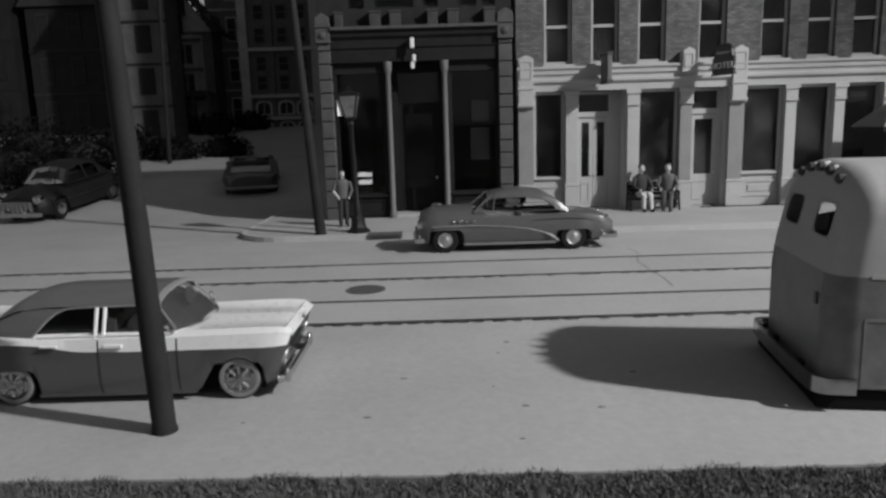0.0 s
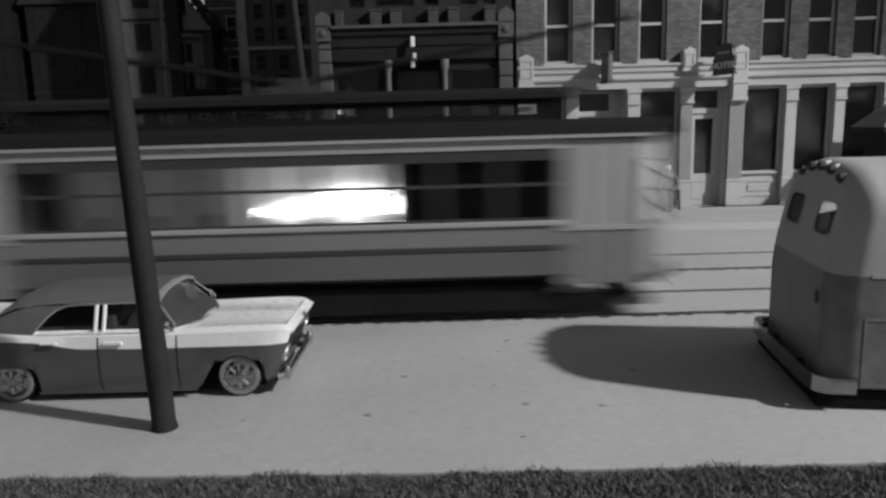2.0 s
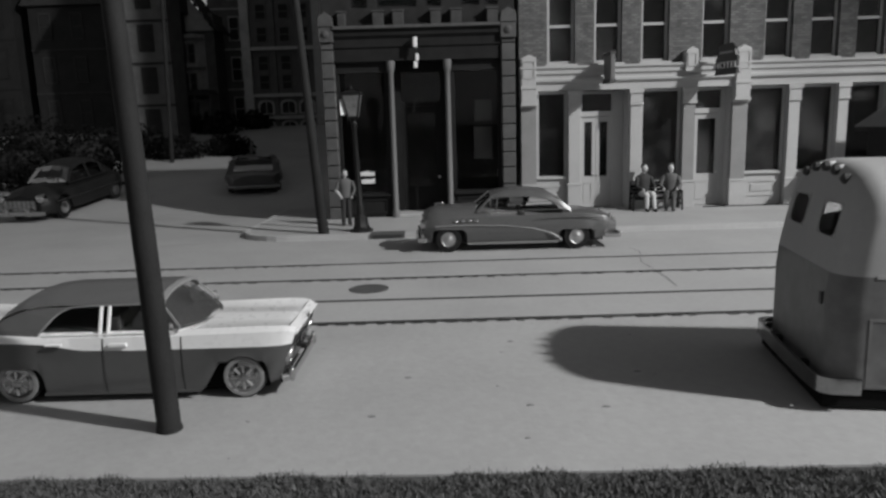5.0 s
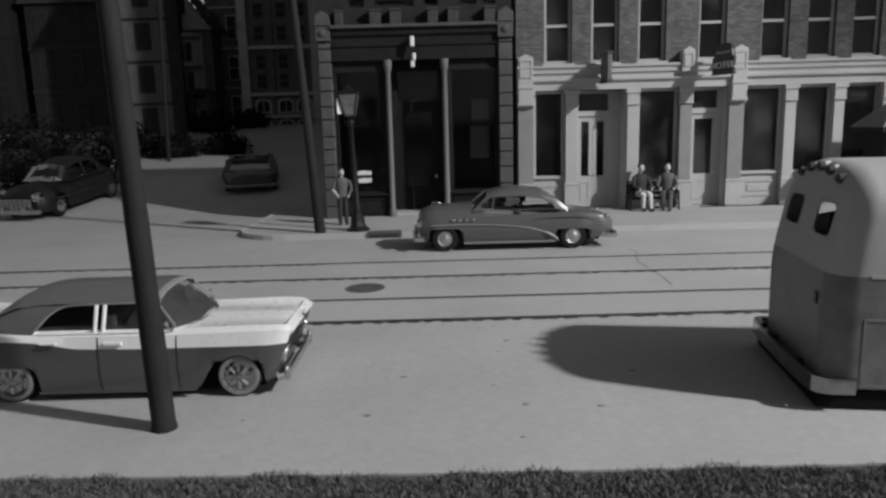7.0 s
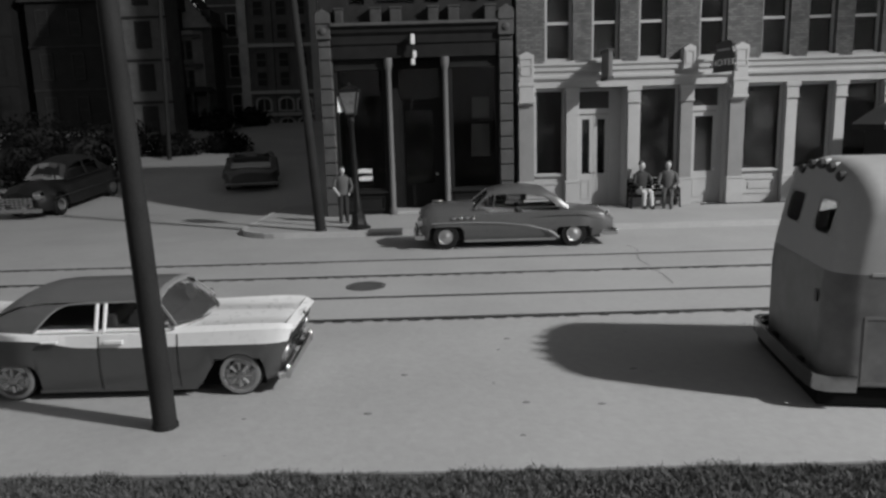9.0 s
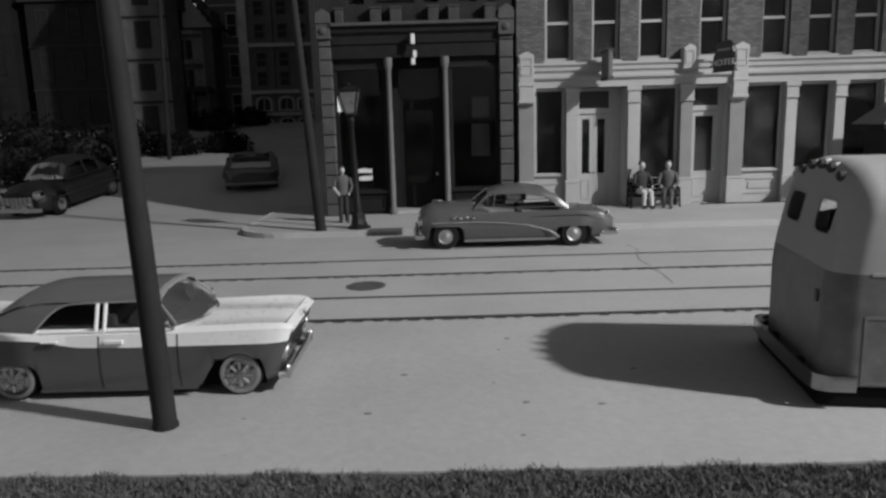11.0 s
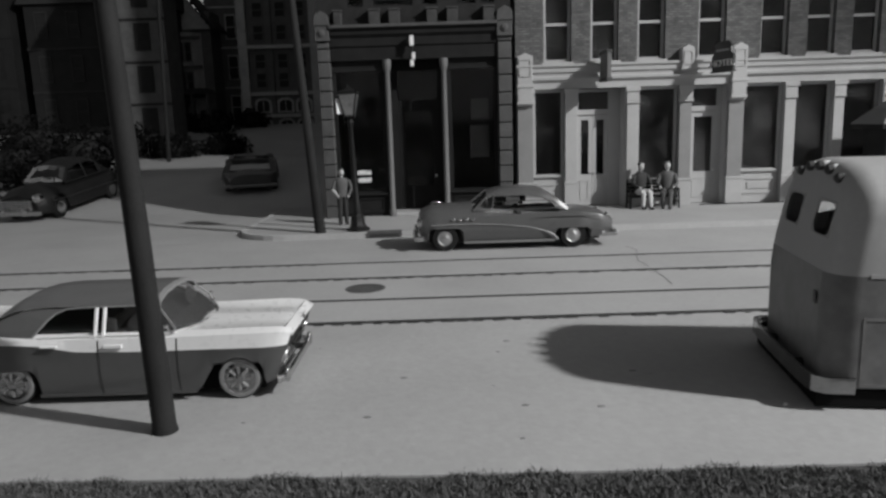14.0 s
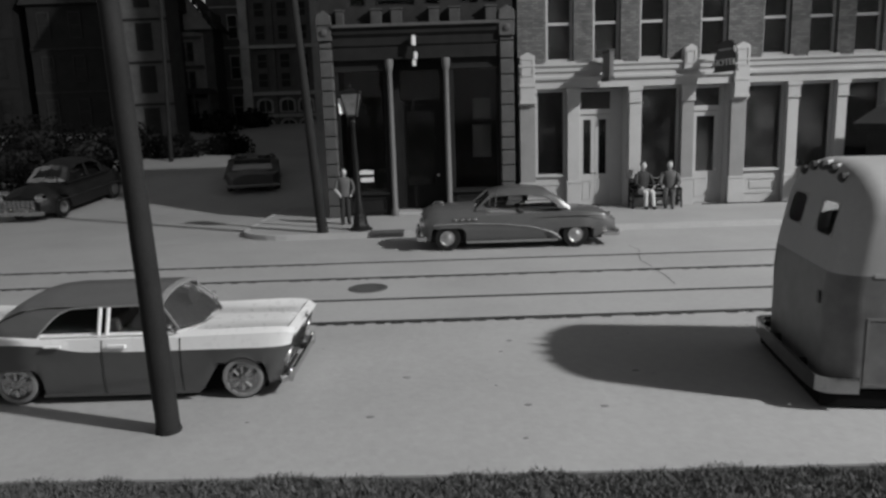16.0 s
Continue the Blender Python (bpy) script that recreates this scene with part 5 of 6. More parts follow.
            g = Form().add([(e * ax, ay, 1.62), (e * bx, by, 1.62), (e * bx, by, 2.55), (e * ax, ay, 2.55)], [(0, 1, 2, 3)])
            pane("end_pane", g, pan)
        part("headlamp", Form().turned([(0.14, e * (L + 1.75)), (0.15, e * (L + 1.87)), (0.11, e * (L + 1.91)), (0.02, e * (L + 1.89))], 16, (0, 0, 1.3), "x"), DULL_CHROME, c, smooth=40)
        bump = [(e * (L + 1.35), 1.1), (e * (L + 1.87), 0.5), (e * (L + 1.93), 0), (e * (L + 1.87), -0.5), (e * (L + 1.35), -1.1)]
        f = Form()
        for a, b in zip(bump[:-1], bump[1:]):
            f.tube((*a, 0.68), (*b, 0.68), 0.08, n=8)
        part("bumper", f, TRAM_DARK, c)
        part("life_guard", Form().box(*sorted((e * (L + 0.9), e * (L + 1.45))), -0.9, 0.9, 0.2, 0.32).box(*sorted((e * (L + 0.9), e * (L + 1.0))), -0.6, 0.6, 0.32, 0.7), TRAM_DARK, c)
    # roof: lower deck, clerestory with its own windows, upper deck
    prof = [(-1.2, 2.97), (1.2, 2.97), (1.1, 3.12), (0.8, 3.22), (-0.8, 3.22), (-1.1, 3.12)]
    part("lower_roof", Form().prism(prof, -L - 1.7, L + 1.7, "x"), TRAM_ROOF, c, bevel=0.02)
    for s in (-1, 1):
        n = 11
        w = 2 * (L - 0.1) / n
        holes = [(-L + 0.1 + k * w + 0.09, -L + 0.1 + (k + 1) * w - 0.09, 3.31, 3.49) for k in range(n)]
        cl = part("clerestory_side", Form().wall(-L + 0.1, L - 0.1, 3.22, 3.55, s * 0.62 - 0.03, s * 0.62 + 0.03, holes), TRAM_ROOF, c)
        for a, b, z0, z1 in holes:
            pane("clerestory_pane", Form().box(a, b, s * 0.62 - 0.008, s * 0.62 + 0.008, z0, z1), cl)
    for e in (-1, 1):
        part("clerestory_end", Form().box(*sorted((e * (L - 0.1), e * (L - 0.04))), -0.65, 0.65, 3.22, 3.55), TRAM_ROOF, c)
    prof = [(-0.75, 3.55), (0.75, 3.55), (0.7, 3.66), (0.4, 3.74), (-0.4, 3.74), (-0.7, 3.66)]
    part("upper_roof", Form().prism(prof, -L - 0.25, L + 0.25, "x"), TRAM_ROOF, c, bevel=0.02)
    part("trolley_base", Form().box(-0.5, 0.5, -0.3, 0.3, 3.74, 3.86).turned([(0.15, 3.86), (0.12, 4.0), (0.05, 4.02)], 12), TRAM_DARK, c)
    for e in (-1, 1):
        part("trolley_pole", Form().tube((e * 0.3, 0, 3.95), (e * 5.6, 0, 4.85), 0.05, 0.035, 8).ball((e * 5.65, 0, 4.87), 0.1, 0.03, 0.1), TRAM_ROOF, c, "dark trolley pole")
    # inside: floor, seats, and a lit lamp box in the saloon
    part("floor", Form().box(-L - 1.25, L + 1.25, -1.05, 1.05, 0.72, 0.8), TRAM_DARK, c)
    part("ceiling", Form().box(-L, L, -1.05, 1.05, 2.9, 2.95), TRAM_CREAM, c)
    for e in (-1, 1):
        part("bulkhead", Form().box(*sorted((e * (L - 0.06), e * L)), -1.04, 1.04, 0.8, 2.9), TRAM_DARK, c)
    for k in range(8):
        x = -3.7 + k * 1.0
        part("seat", Form().box(x, x + 0.45, 0.25, 0.98, 0.8, 1.3).box(x, x + 0.1, 0.25, 0.98, 1.3, 1.72), CLOTH_DARK, c, bevel=0.03)
    part("lamp_box", Form().box(-0.1, 1.6, 0.3, 0.36, 1.66, 1.94).box(0.45, 1.45, 0.3, 0.36, 1.94, 2.1).box(-0.75, -0.1, 0.3, 0.36, 1.66, 1.8), LAMP_GLOW, c, "brightly lit lamp panel")
    # linings with emission added to imitate lamplight falling on them
    part("lit_lining", Form().box(-1.2, 1.64, 0.42, 0.46, 1.5, 2.62), LINING_GLOW, c, "pale lining with added glow")
    part("plain_lining", Form().box(-4.2, -1.2, 0.42, 0.46, 1.5, 2.62), LINING_FAINT_GLOW, c, "dull lining with faint added glow by the far seats")
    part("partition", Form().box(1.65, 1.72, -1.03, 1.03, 0.8, 2.9), TRAM_DARK, c)
    part("blind", Form().box(1.72, L - 0.07, 0.9, 0.94, 1.3, 2.88), TRAM_DARK, c)
    # running gear
    part("underframe", Form().box(-L, L, -0.85, 0.85, 0.5, 0.74), TRAM_ROOF, c)
    for x in (-2.9, 2.9):
        for s in (-1, 1):
            f = Form()
            f.box(x - 1.35, x + 1.35, s * 0.9 - 0.06, s * 0.9 + 0.06, 0.16, 0.6)
            f.box(x - 0.15, x + 0.15, s * 0.9 - 0.09, s * 0.9 + 0.09, 0.12, 0.66)
            part("truck_frame", f, TRAM_ROOF, c, bevel=0.02)
    part("battery_box", Form().box(-1.5, 1.5, -0.97, -0.5, 0.14, 0.6).box(-1.5, 1.5, 0.5, 0.97, 0.14, 0.6), TRAM_ROOF, c, bevel=0.02)
    wheels = []
    for x in (-3.65, -2.15, 2.15, 3.65):
        f = Form().turned([(0.05, -0.9), (0.05, -0.78), (0.33, -0.78), (0.33, -0.69), (0.36, -0.69), (0.36, -0.66), (0.05, -0.64), (0.05, 0.64), (0.36, 0.66), (0.36, 0.69), (0.33, 0.69), (0.33, 0.78), (0.05, 0.78), (0.05, 0.9)], 24, axis="y")
        for k in range(5):
            a = k * 2 * math.pi / 5
            f.tube((0.06 * math.cos(a), -0.79, 0.06 * math.sin(a)), (0.3 * math.cos(a), -0.79, 0.3 * math.sin(a)), 0.03, n=6)
        w = part("wheelset", f, STEEL, c, "dark steel wheels and axle", smooth=40)
        w.matrix_basis = at48(x, 0, 0.345)
        wheels.append((w, x))
    return c, wheels


def timber_pole(x, y, z, dx, dy, top, r0, r1, label):
    """A tapered pole that leans a little; dx, dy are the lean over its whole height."""
    p = thing("utility_pole", label, "pole", x, y, z, group="street poles")
    f = Form()
    n, m = 18, 16
    rings = []
    rng = random.Random(int(x * 10) % 97)
    for k in range(m + 1):
        t = k / m
        r = r0 + (r1 - r0) * t + rng.uniform(-0.003, 0.003)
        rings.append([(dx * t + r * math.cos(i * 2 * math.pi / n), dy * t + r * math.sin(i * 2 * math.pi / n), top * t) for i in range(n)])
    f.loft(rings)
    part("shaft", f, WOOD_POLE, p, smooth=50)
    part("foot_collar", Form().turned([(r0 * 1.1, 0), (r0 * 1.08, 0.03), (r0 * 1.01, 0.06)], 18), WOOD_POLE, p, smooth=40)
    part("cross_arm", Form().box(dx - 0.9, dx + 0.9, dy - 0.2, dy - 0.1, top - 0.6, top - 0.45), WOOD_POLE, p)
    return p


def street_lamp(x, y, z):
    p = thing("street_lamp", "black iron street lamp with a glazed lantern on the kerb corner", "street lamp", x, y, z)
    p.matrix_basis = at48(x, y, z, 0, -1.4, 0)
    part("base", Form().turned([(0.34, 0), (0.34, 0.06), (0.27, 0.1), (0.22, 0.18), (0.2, 0.42), (0.14, 0.5)], 8), IRON, p, smooth=30)
    part("post", Form().turned([(0.13, 0.45), (0.11, 0.6), (0.12, 0.75), (0.085, 0.85), (0.065, 3.1), (0.1, 3.16), (0.06, 3.25), (0.09, 3.34)], 14), IRON, p, smooth=40)
    lan = Form()
    for a in range(4):
        s = a * math.pi / 2 + math.pi / 4
        lan.tube((0.19 * math.cos(s), 0.19 * math.sin(s), 3.36), (0.37 * math.cos(s), 0.37 * math.sin(s), 3.98), 0.02, n=6)
    lan.box(-0.28, 0.28, -0.28, 0.28, 3.97, 4.02).box(-0.15, 0.15, -0.15, 0.15, 3.32, 3.37)
    head = part("lantern", lan, IRON, p)
    hood = Form().loft([[(sx * r, sy * r, zz) for sx, sy in ((-1, -1), (1, -1), (1, 1), (-1, 1))] for r, zz in ((0.3, 4.02), (0.26, 4.05), (0.1, 4.1), (0.03, 4.15))])
    part("hood", hood, IRON, p)
    part("finial", Form().turned([(0.03, 4.13), (0.045, 4.17), (0.012, 4.25)], 8), IRON, p)
    pts = [(0.135, 3.37), (0.262, 3.97)]
    g = Form().loft([[(sx * r, sy * r, zz) for sx, sy in ((-1, -1), (1, -1), (1, 1), (-1, 1))] for r, zz in pts], caps=False)
    part("lantern_pane", g, OPAL, head)
    # thin white panel painted as the bright glint beside the glass
    part("lantern_door", Form().prism([(-0.18, -0.06), (-0.33, -0.2), (-0.34, -0.19), (-0.19, -0.05)], 3.42, 3.86, "z"), LETTER, head, "white panel standing in for a glint on the lantern")
    part("reflector", Form().turned([(0.2, 3.84), (0.12, 3.92), (0.03, 3.95)], 10).turned([(0.07, 3.42), (0.11, 3.55), (0.1, 3.75), (0.03, 3.82)], 10), LETTER, head, smooth=40)
    return p


def figure(kind, x, y, z, rz, shirt, trousers, label, tall=1.0):
    """A painted model figure in one mesh: slots are coat, trousers, skin, shoes."""
    f = Form()
    if kind == "standing":
        for s in (-1, 1):
            f.tube((s * 0.1, 0, 0.06), (s * 0.09, 0.0, 0.48), 0.065, 0.075, 8, 1).tube((s * 0.09, 0, 0.48), (s * 0.08, 0, 0.92), 0.075, 0.1, 8, 1)
            f.ball((s * 0.11, -0.05, 0.05), 0.055, 0.13, 0.05, 8, 5, 3)
            f.tube((s * 0.21, 0, 1.4), (s * 0.3, -0.02, 1.13), 0.06, 0.05, 8, 0)
            f.tube((s * 0.3, -0.02, 1.13), (s * 0.17, -0.12, 0.93), 0.05, 0.04, 8, 0 if s > 0 else 2)
            f.ball((s * 0.16, -0.13, 0.9), 0.04, 0.04, 0.05, 6, 4, 2)
        f.loft([[(a * math.cos(t * math.pi / 5), b * math.sin(t * math.pi / 5), h) for t in range(10)] for a, b, h in ((0.17, 0.12, 0.88), (0.16, 0.11, 1.05), (0.2, 0.13, 1.3), (0.21, 0.12, 1.42), (0.09, 0.08, 1.5))], 0)
        f.tube((0, 0, 1.47), (0, -0.01, 1.57), 0.05, 0.05, 8, 2)
        f.ball((0, -0.02, 1.64), 0.085, 0.1, 0.12, 10, 7, 2)
        f.ball((0, 0.015, 1.695), 0.098, 0.105, 0.095, 8, 6, 3)
    else:
        for s in (-1, 1):
            f.tube((s * 0.09, 0.12, 0.5), (s * 0.11, -0.3, 0.52), 0.1, 0.08, 8, 1)
            f.tube((s * 0.11, -0.3, 0.52), (s * 0.1, -0.34 - 0.06 * s, 0.08), 0.075, 0.06, 8, 1)
            f.ball((s * 0.1, -0.4 - 0.06 * s, 0.05), 0.055, 0.13, 0.05, 8, 5, 3)
            f.tube((s * 0.21, 0.12, 1.02), (s * 0.29, 0.0, 0.75), 0.065, 0.055, 8, 0)
            f.tube((s * 0.29, 0.0, 0.75), (s * 0.2, -0.2, 0.66), 0.05, 0.04, 8, 0)
            f.ball((s * 0.19, -0.24, 0.65), 0.045, 0.05, 0.04, 6, 4, 2)
        f.loft([[(a * math.cos(t * math.pi / 5), 0.13 + b * math.sin(t * math.pi / 5), h) for t in range(10)] for a, b, h in ((0.2, 0.15, 0.42), (0.18, 0.13, 0.62), (0.22, 0.14, 0.92), (0.22, 0.12, 1.05), (0.09, 0.08, 1.13))], 0)
        f.tube((0, 0.12, 1.1), (0, 0.1, 1.2), 0.05, 0.05, 8, 2)
        f.ball((0, 0.09, 1.28), 0.09, 0.105, 0.125, 10, 7, 2)
        f.ball((0, 0.125, 1.345), 0.1, 0.105, 0.095, 8, 6, 3)
    sized(f, tall)
    return solid("figurine", f, [shirt, trousers, FLESH, SIGN_BLACK], label, "figurine", x, y, z, rz, smooth=60)


def bench(x, y, z):
    b = thing("bench", "black iron and slat bench by the hotel wall", "bench", x, y, z)
    for s in (-1, 1):
        f = Form().tube((s * 0.82, -0.25, 0), (s * 0.8, -0.22, 0.62), 0.035, n=8).tube((s * 0.82, 0.25, 0), (s * 0.8, 0.3, 0.95), 0.035, n=8).tube((s * 0.8, -0.24, 0.62), (s * 0.8, 0.28, 0.66), 0.04, n=8).tube((s * 0.82, -0.25, 0.2), (s * 0.82, 0.25, 0.2), 0.025, n=8)
        part("bench_end", f, IRON, b, bevel=0.004)
    for k in range(4):
        part("seat_slat", Form().box(-0.8, 0.8, -0.24 + k * 0.13, -0.14 + k * 0.13, 0.37, 0.41), BLACK_PAINT, b)
    for k in range(4):
        part("back_slat", Form().box(-0.8, 0.8, 0.255 + k * 0.012, 0.28 + k * 0.012, 0.5 + k * 0.12, 0.59 + k * 0.12), BLACK_PAINT, b)
    return b


def kiosk(x, y, z):
    k = thing("kiosk", "small dark street kiosk with a pale hipped roof", "kiosk", x, y, z)
    part("body", Form().wall(-1.05, 1.05, 0, 2.45, -0.6, -0.52, [(-0.75, -0.1, 1.0, 2.1), (0.1, 0.8, 1.0, 2.1)]).box(-1.05, 1.05, 0.52, 0.6, 0, 2.45).box(-1.05, -0.97, -0.52, 0.52, 0, 2.45).box(0.97, 1.05, -0.52, 0.52, 0, 2.45), SHOP_DARK, k)
    part("eave", Form().box(-1.35, 1.35, -0.85, 0.85, 2.45, 2.6), SHOP_DARK, k, bevel=0.02)
    part("roof", Form().loft([[(sx * a, sy * b, h) for sx, sy in ((-1, -1), (1, -1), (1, 1), (-1, 1))] for a, b, h in ((1.38, 0.9, 2.6), (0.9, 0.45, 3.1), (0.5, 0.12, 3.45))]), COLUMN, k, bevel=0.01)
    part("counter", Form().box(-0.8, 0.85, -0.8, -0.6, 0.92, 1.0), TRIM, k)
    part("notice", Form().box(0.2, 0.7, -0.63, -0.605, 2.15, 2.35), LETTER, k)
    part("bottle", Form().turned([(0.09, 1.0), (0.09, 1.5), (0.04, 1.7), (0.04, 1.85)], 10, (-0.4, -0.7, 0)), LETTER, k)


def manhole(x, y):
    m = thing("manhole_cover", "round dark iron manhole cover set in the road", "manhole", x, y, 0)
    part("rim", Form().turned([(0.4, -0.02), (0.4, 0.008), (0.36, 0.012), (0.35, -0.02)], 32), STONE, m)
    part("lid", Form().turned([(0.345, -0.02), (0.345, 0.006), (0.01, 0.008)], 32), STONE, m)
    f = Form()
    for i in range(-3, 4):
        w = math.sqrt(max(0.0, 0.1 - (i * 0.09) ** 2))
        f.box(-w, w, i * 0.09 - 0.015, i * 0.09 + 0.015, 0.006, 0.012)
    part("tread_bars", f, STONE, m)


def storm_drain(x, y):
    d = thing("storm_drain", "dark storm drain slab at the kerb", "drain", x, y, 0)
    part("slab", Form().box(-0.5, 0.5, -0.05, 0.35, 0.02, 0.17), STONE, d, bevel=0.02)
    part("mouth", Form().box(-0.4, 0.4, -0.065, -0.05, 0.03, 0.12), SIGN_BLACK, d)


timber_pole(-3.09, 7.2, 0, -0.3, 0.1, 8.5, 0.128, 0.085, "dark stained leaning timber pole at the road edge")
timber_pole(-3.6, 20.42, 0.14, -0.52, 0.0, 8.6, 0.16, 0.085, "dark leaning timber pole on the kerb corner")
timber_pole(-16.0, 41.6, 1.4, 0.42, 0.0, 12.5, 0.13, 0.1, "thin dark timber pole beside the lit side pavement")
street_lamp(-2.5, 20.65, 0.14)
figure("standing", -3.12, 22.0, 0.14, 20, CLOTH_MID, CLOTH_DARK, "painted standing figurine in grey shirt by the lamp")
bench(7.18, 23.75, 0.14)
figure("seated", 6.78, 23.62, 0.14, 12, CLOTH_DARK, CLOTH_PALE, "painted seated figurine in dark jacket and pale trousers", 1.1)
figure("seated", 7.62, 23.62, 0.14, -18, CLOTH_MID, CLOTH_MID, "painted seated figurine in grey suit on the bench", 1.1)
kiosk(14.95, 22.6, 0.14)
manhole(-1.58, 13.68)
storm_drain(-1.68, 20.0)

# side street: houses on the hill, a hedge, and an unseen tall block added for shade behind the corner shop
def up(y):
    return max(0.0, min(y, 62.0) - 27.0) * 0.1 - 0.1


def window_unit(parent, x, y, z, w, h, m):
    f = Form().wall(x - w / 2 - 0.1, x + w / 2 + 0.1, z - 0.1, z + h + 0.14, y - 0.1, y - 0.002, [(x - w / 2, x + w / 2, z, z + h)])
    win = part("window", f, m, parent)
    # solid pane; the unlit room behind is put into its dark colour
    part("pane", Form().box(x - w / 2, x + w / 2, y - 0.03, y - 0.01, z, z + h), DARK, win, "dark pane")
    part("cross_bar", Form().box(x - w / 2, x + w / 2, y - 0.07, y - 0.03, z + h / 2 - 0.04, z + h / 2 + 0.04), m, win)


def gable_house(x, y, w, d, eave, ridge, wall, trim, label, floors=3, cols=3, rz=0, along=False):
    z = up(y)
    h = thing("house", label, "house", x, y, z, rz, group="houses on the hill")
    part("wall", Form().box(-w / 2, w / 2, 0, d, -1.5, eave), wall, h)
    if along:
        part("roof", Form().prism([(-0.5, eave), (d + 0.5, eave), (d / 2, ridge)], -w / 2 - 0.4, w / 2 + 0.4, "x"), HOUSE_ROOF, h)
    else:
        part("gable", Form().prism([(-w / 2, eave), (w / 2, eave), (0, ridge - 0.25)], 0.02, d - 0.02), wall, h)
        for s in (-1, 1):
            part("roof", Form().prism([(0, ridge), (s * (w / 2 + 0.5), eave - 0.25), (s * (w / 2 + 0.5), eave - 0.02), (0, ridge + 0.22)], -0.5, d + 0.3), HOUSE_ROOF, h)
    fh = eave / floors
    for k in range(floors):
        for i in range(cols):
            window_unit(h, -w / 2 + (i + 0.5) * w / cols, 0, k * fh + 0.9, 0.85, fh * 0.55, trim)
    for k in range(1, floors):
        part("string_course", Form().box(-w / 2 - 0.06, w / 2 + 0.06, -0.08, 0.0, k * fh - 0.08, k * fh + 0.08), trim, h)
    part("chimney", Form().box(w * 0.2, w * 0.2 + 0.8, d * 0.5, d * 0.5 + 0.8, eave, ridge + 1.4), SHOP_WALL, h)
    return h


def ornate_house(x, y):
    z = up(y)
    h = thing("ornate_house", "tall ornate house with bays and fretted gable", "house", x, y, z)
    part("wall", Form().box(-2.6, 2.6, 0, 3, -2, 10.5), HOUSE_B, h)
    part("bay", Form().prism([(-1.7, 0), (-1.1, -0.9), (1.1, -0.9), (1.7, 0)], -1.0, 8.6, "z"), HOUSE_C, h)
    part("gable", Form().prism([(-2.8, 8.9), (2.8, 8.9), (0, 12.6)], -0.4, -0.1), HOUSE_C, h)
    for s in (-1, 1):
        part("roof", Form().prism([(0, 12.9), (s * 3.2, 8.7), (s * 3.2, 9.0), (0, 13.2)], -0.6, 3.2), HOUSE_ROOF, h)
        for k in range(6):
            part("barge_block", Form().box(s * (0.5 + k * 0.42) - 0.14, s * (0.5 + k * 0.42) + 0.14, -0.72, -0.6, 12.1 - k * 0.56, 12.5 - k * 0.56), HOUSE_ROOF, h)
    for k in range(3):
        for i in (-1, 0, 1):
            window_unit(h, i * 0.72, -0.9, 0.9 + k * 2.6, 0.42, 1.5, HOUSE_B)
        part("band", Form().box(-1.9, 1.9, -1.05, -0.9, 2.75 + k * 2.6, 3.05 + k * 2.6), HOUSE_B, h)
    part("porch_roof", Form().prism([(-3.0, 3.0), (3.0, 3.0), (2.6, 3.5), (-2.6, 3.5)], -3.0, -0.9), HOUSE_ROOF, h)
    for x2 in (-2.7, -1.3, 1.3, 2.7):
        part("porch_post", Form().tube((x2, -2.8, -0.6), (x2, -2.8, 3.0), 0.12, n=8), HOUSE_B, h)
    part("porch_rail", Form().box(-2.7, 2.7, -2.85, -2.75, 0.7, 0.85), HOUSE_B, h)


def arched_window(parent, x, y, z, w, h, m):
    """A dark-coloured pane under a round head, in a raised surround."""
    n = 8
    r = w / 2
    head = [(x + r * math.cos(k * math.pi / n), z + h - r * 0.6 + r * 0.6 * math.sin(k * math.pi / n)) for k in range(n + 1)]
    inner = [(x - r, z)] + [(x + r, z)] + head
    outer = [(x + (px - x) * 1.3, z - 0.1 if pz <= z else z + (pz - z) * 1.16) for px, pz in inner]
    f, k = Form(), len(inner)
    for i in range(k):
        a, b = i, (i + 1) % k
        f.prism([inner[a], inner[b], outer[b], outer[a]], y - 0.14, y - 0.002)
    win = part("window", f, m, parent)
    # solid pane again, coloured as the shade of a room
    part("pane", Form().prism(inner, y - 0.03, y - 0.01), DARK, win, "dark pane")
    part("cross_bar", Form().box(x - 0.03, x + 0.03, y - 0.07, y - 0.03, z, z + h - 0.02), m, win)


def apartment(x, y):
    z = up(y)
    h = thing("apartment_building", "grey apartment building with arched ground-floor windows", "building", x, y, z)
    part("wall", Form().box(-2.6, 4.2, 0, 9, -1.5, 17), HOUSE_B, h)
    for a, b in ((-2.9, -2.1), (3.6, 4.4)):
        part("corner_pier", Form().box(a, b, -0.35, 0.1, -0.9, 17), HOUSE_C, h)
    part("middle_pier", Form().box(-0.2, 0.15, -0.2, 0.0, -0.9, 17), HOUSE_B, h)
    for zz in (0.75, 2.75, 6.9):
        part("band", Form().box(-2.95, 4.45, -0.42, 0.0, zz, zz + 0.3), HOUSE_C, h)
    for zz, hh in ((-0.5, 1.0), (1.3, 1.05)):
        for xx in (-1.05, 1.0, 2.7):
            arched_window(h, xx, -0.0, zz, 1.15, hh, HOUSE_C)
    for zz in (3.5, 5.2, 7.7, 9.7, 11.9):
        for xx in (-1.05, 1.0, 2.7):
            window_unit(h, xx, -0.0, zz, 0.8, 1.2, HOUSE_B)
    part("parapet", Form().box(-3.0, 4.5, -0.5, 9, 17, 17.6), HOUSE_B, h)


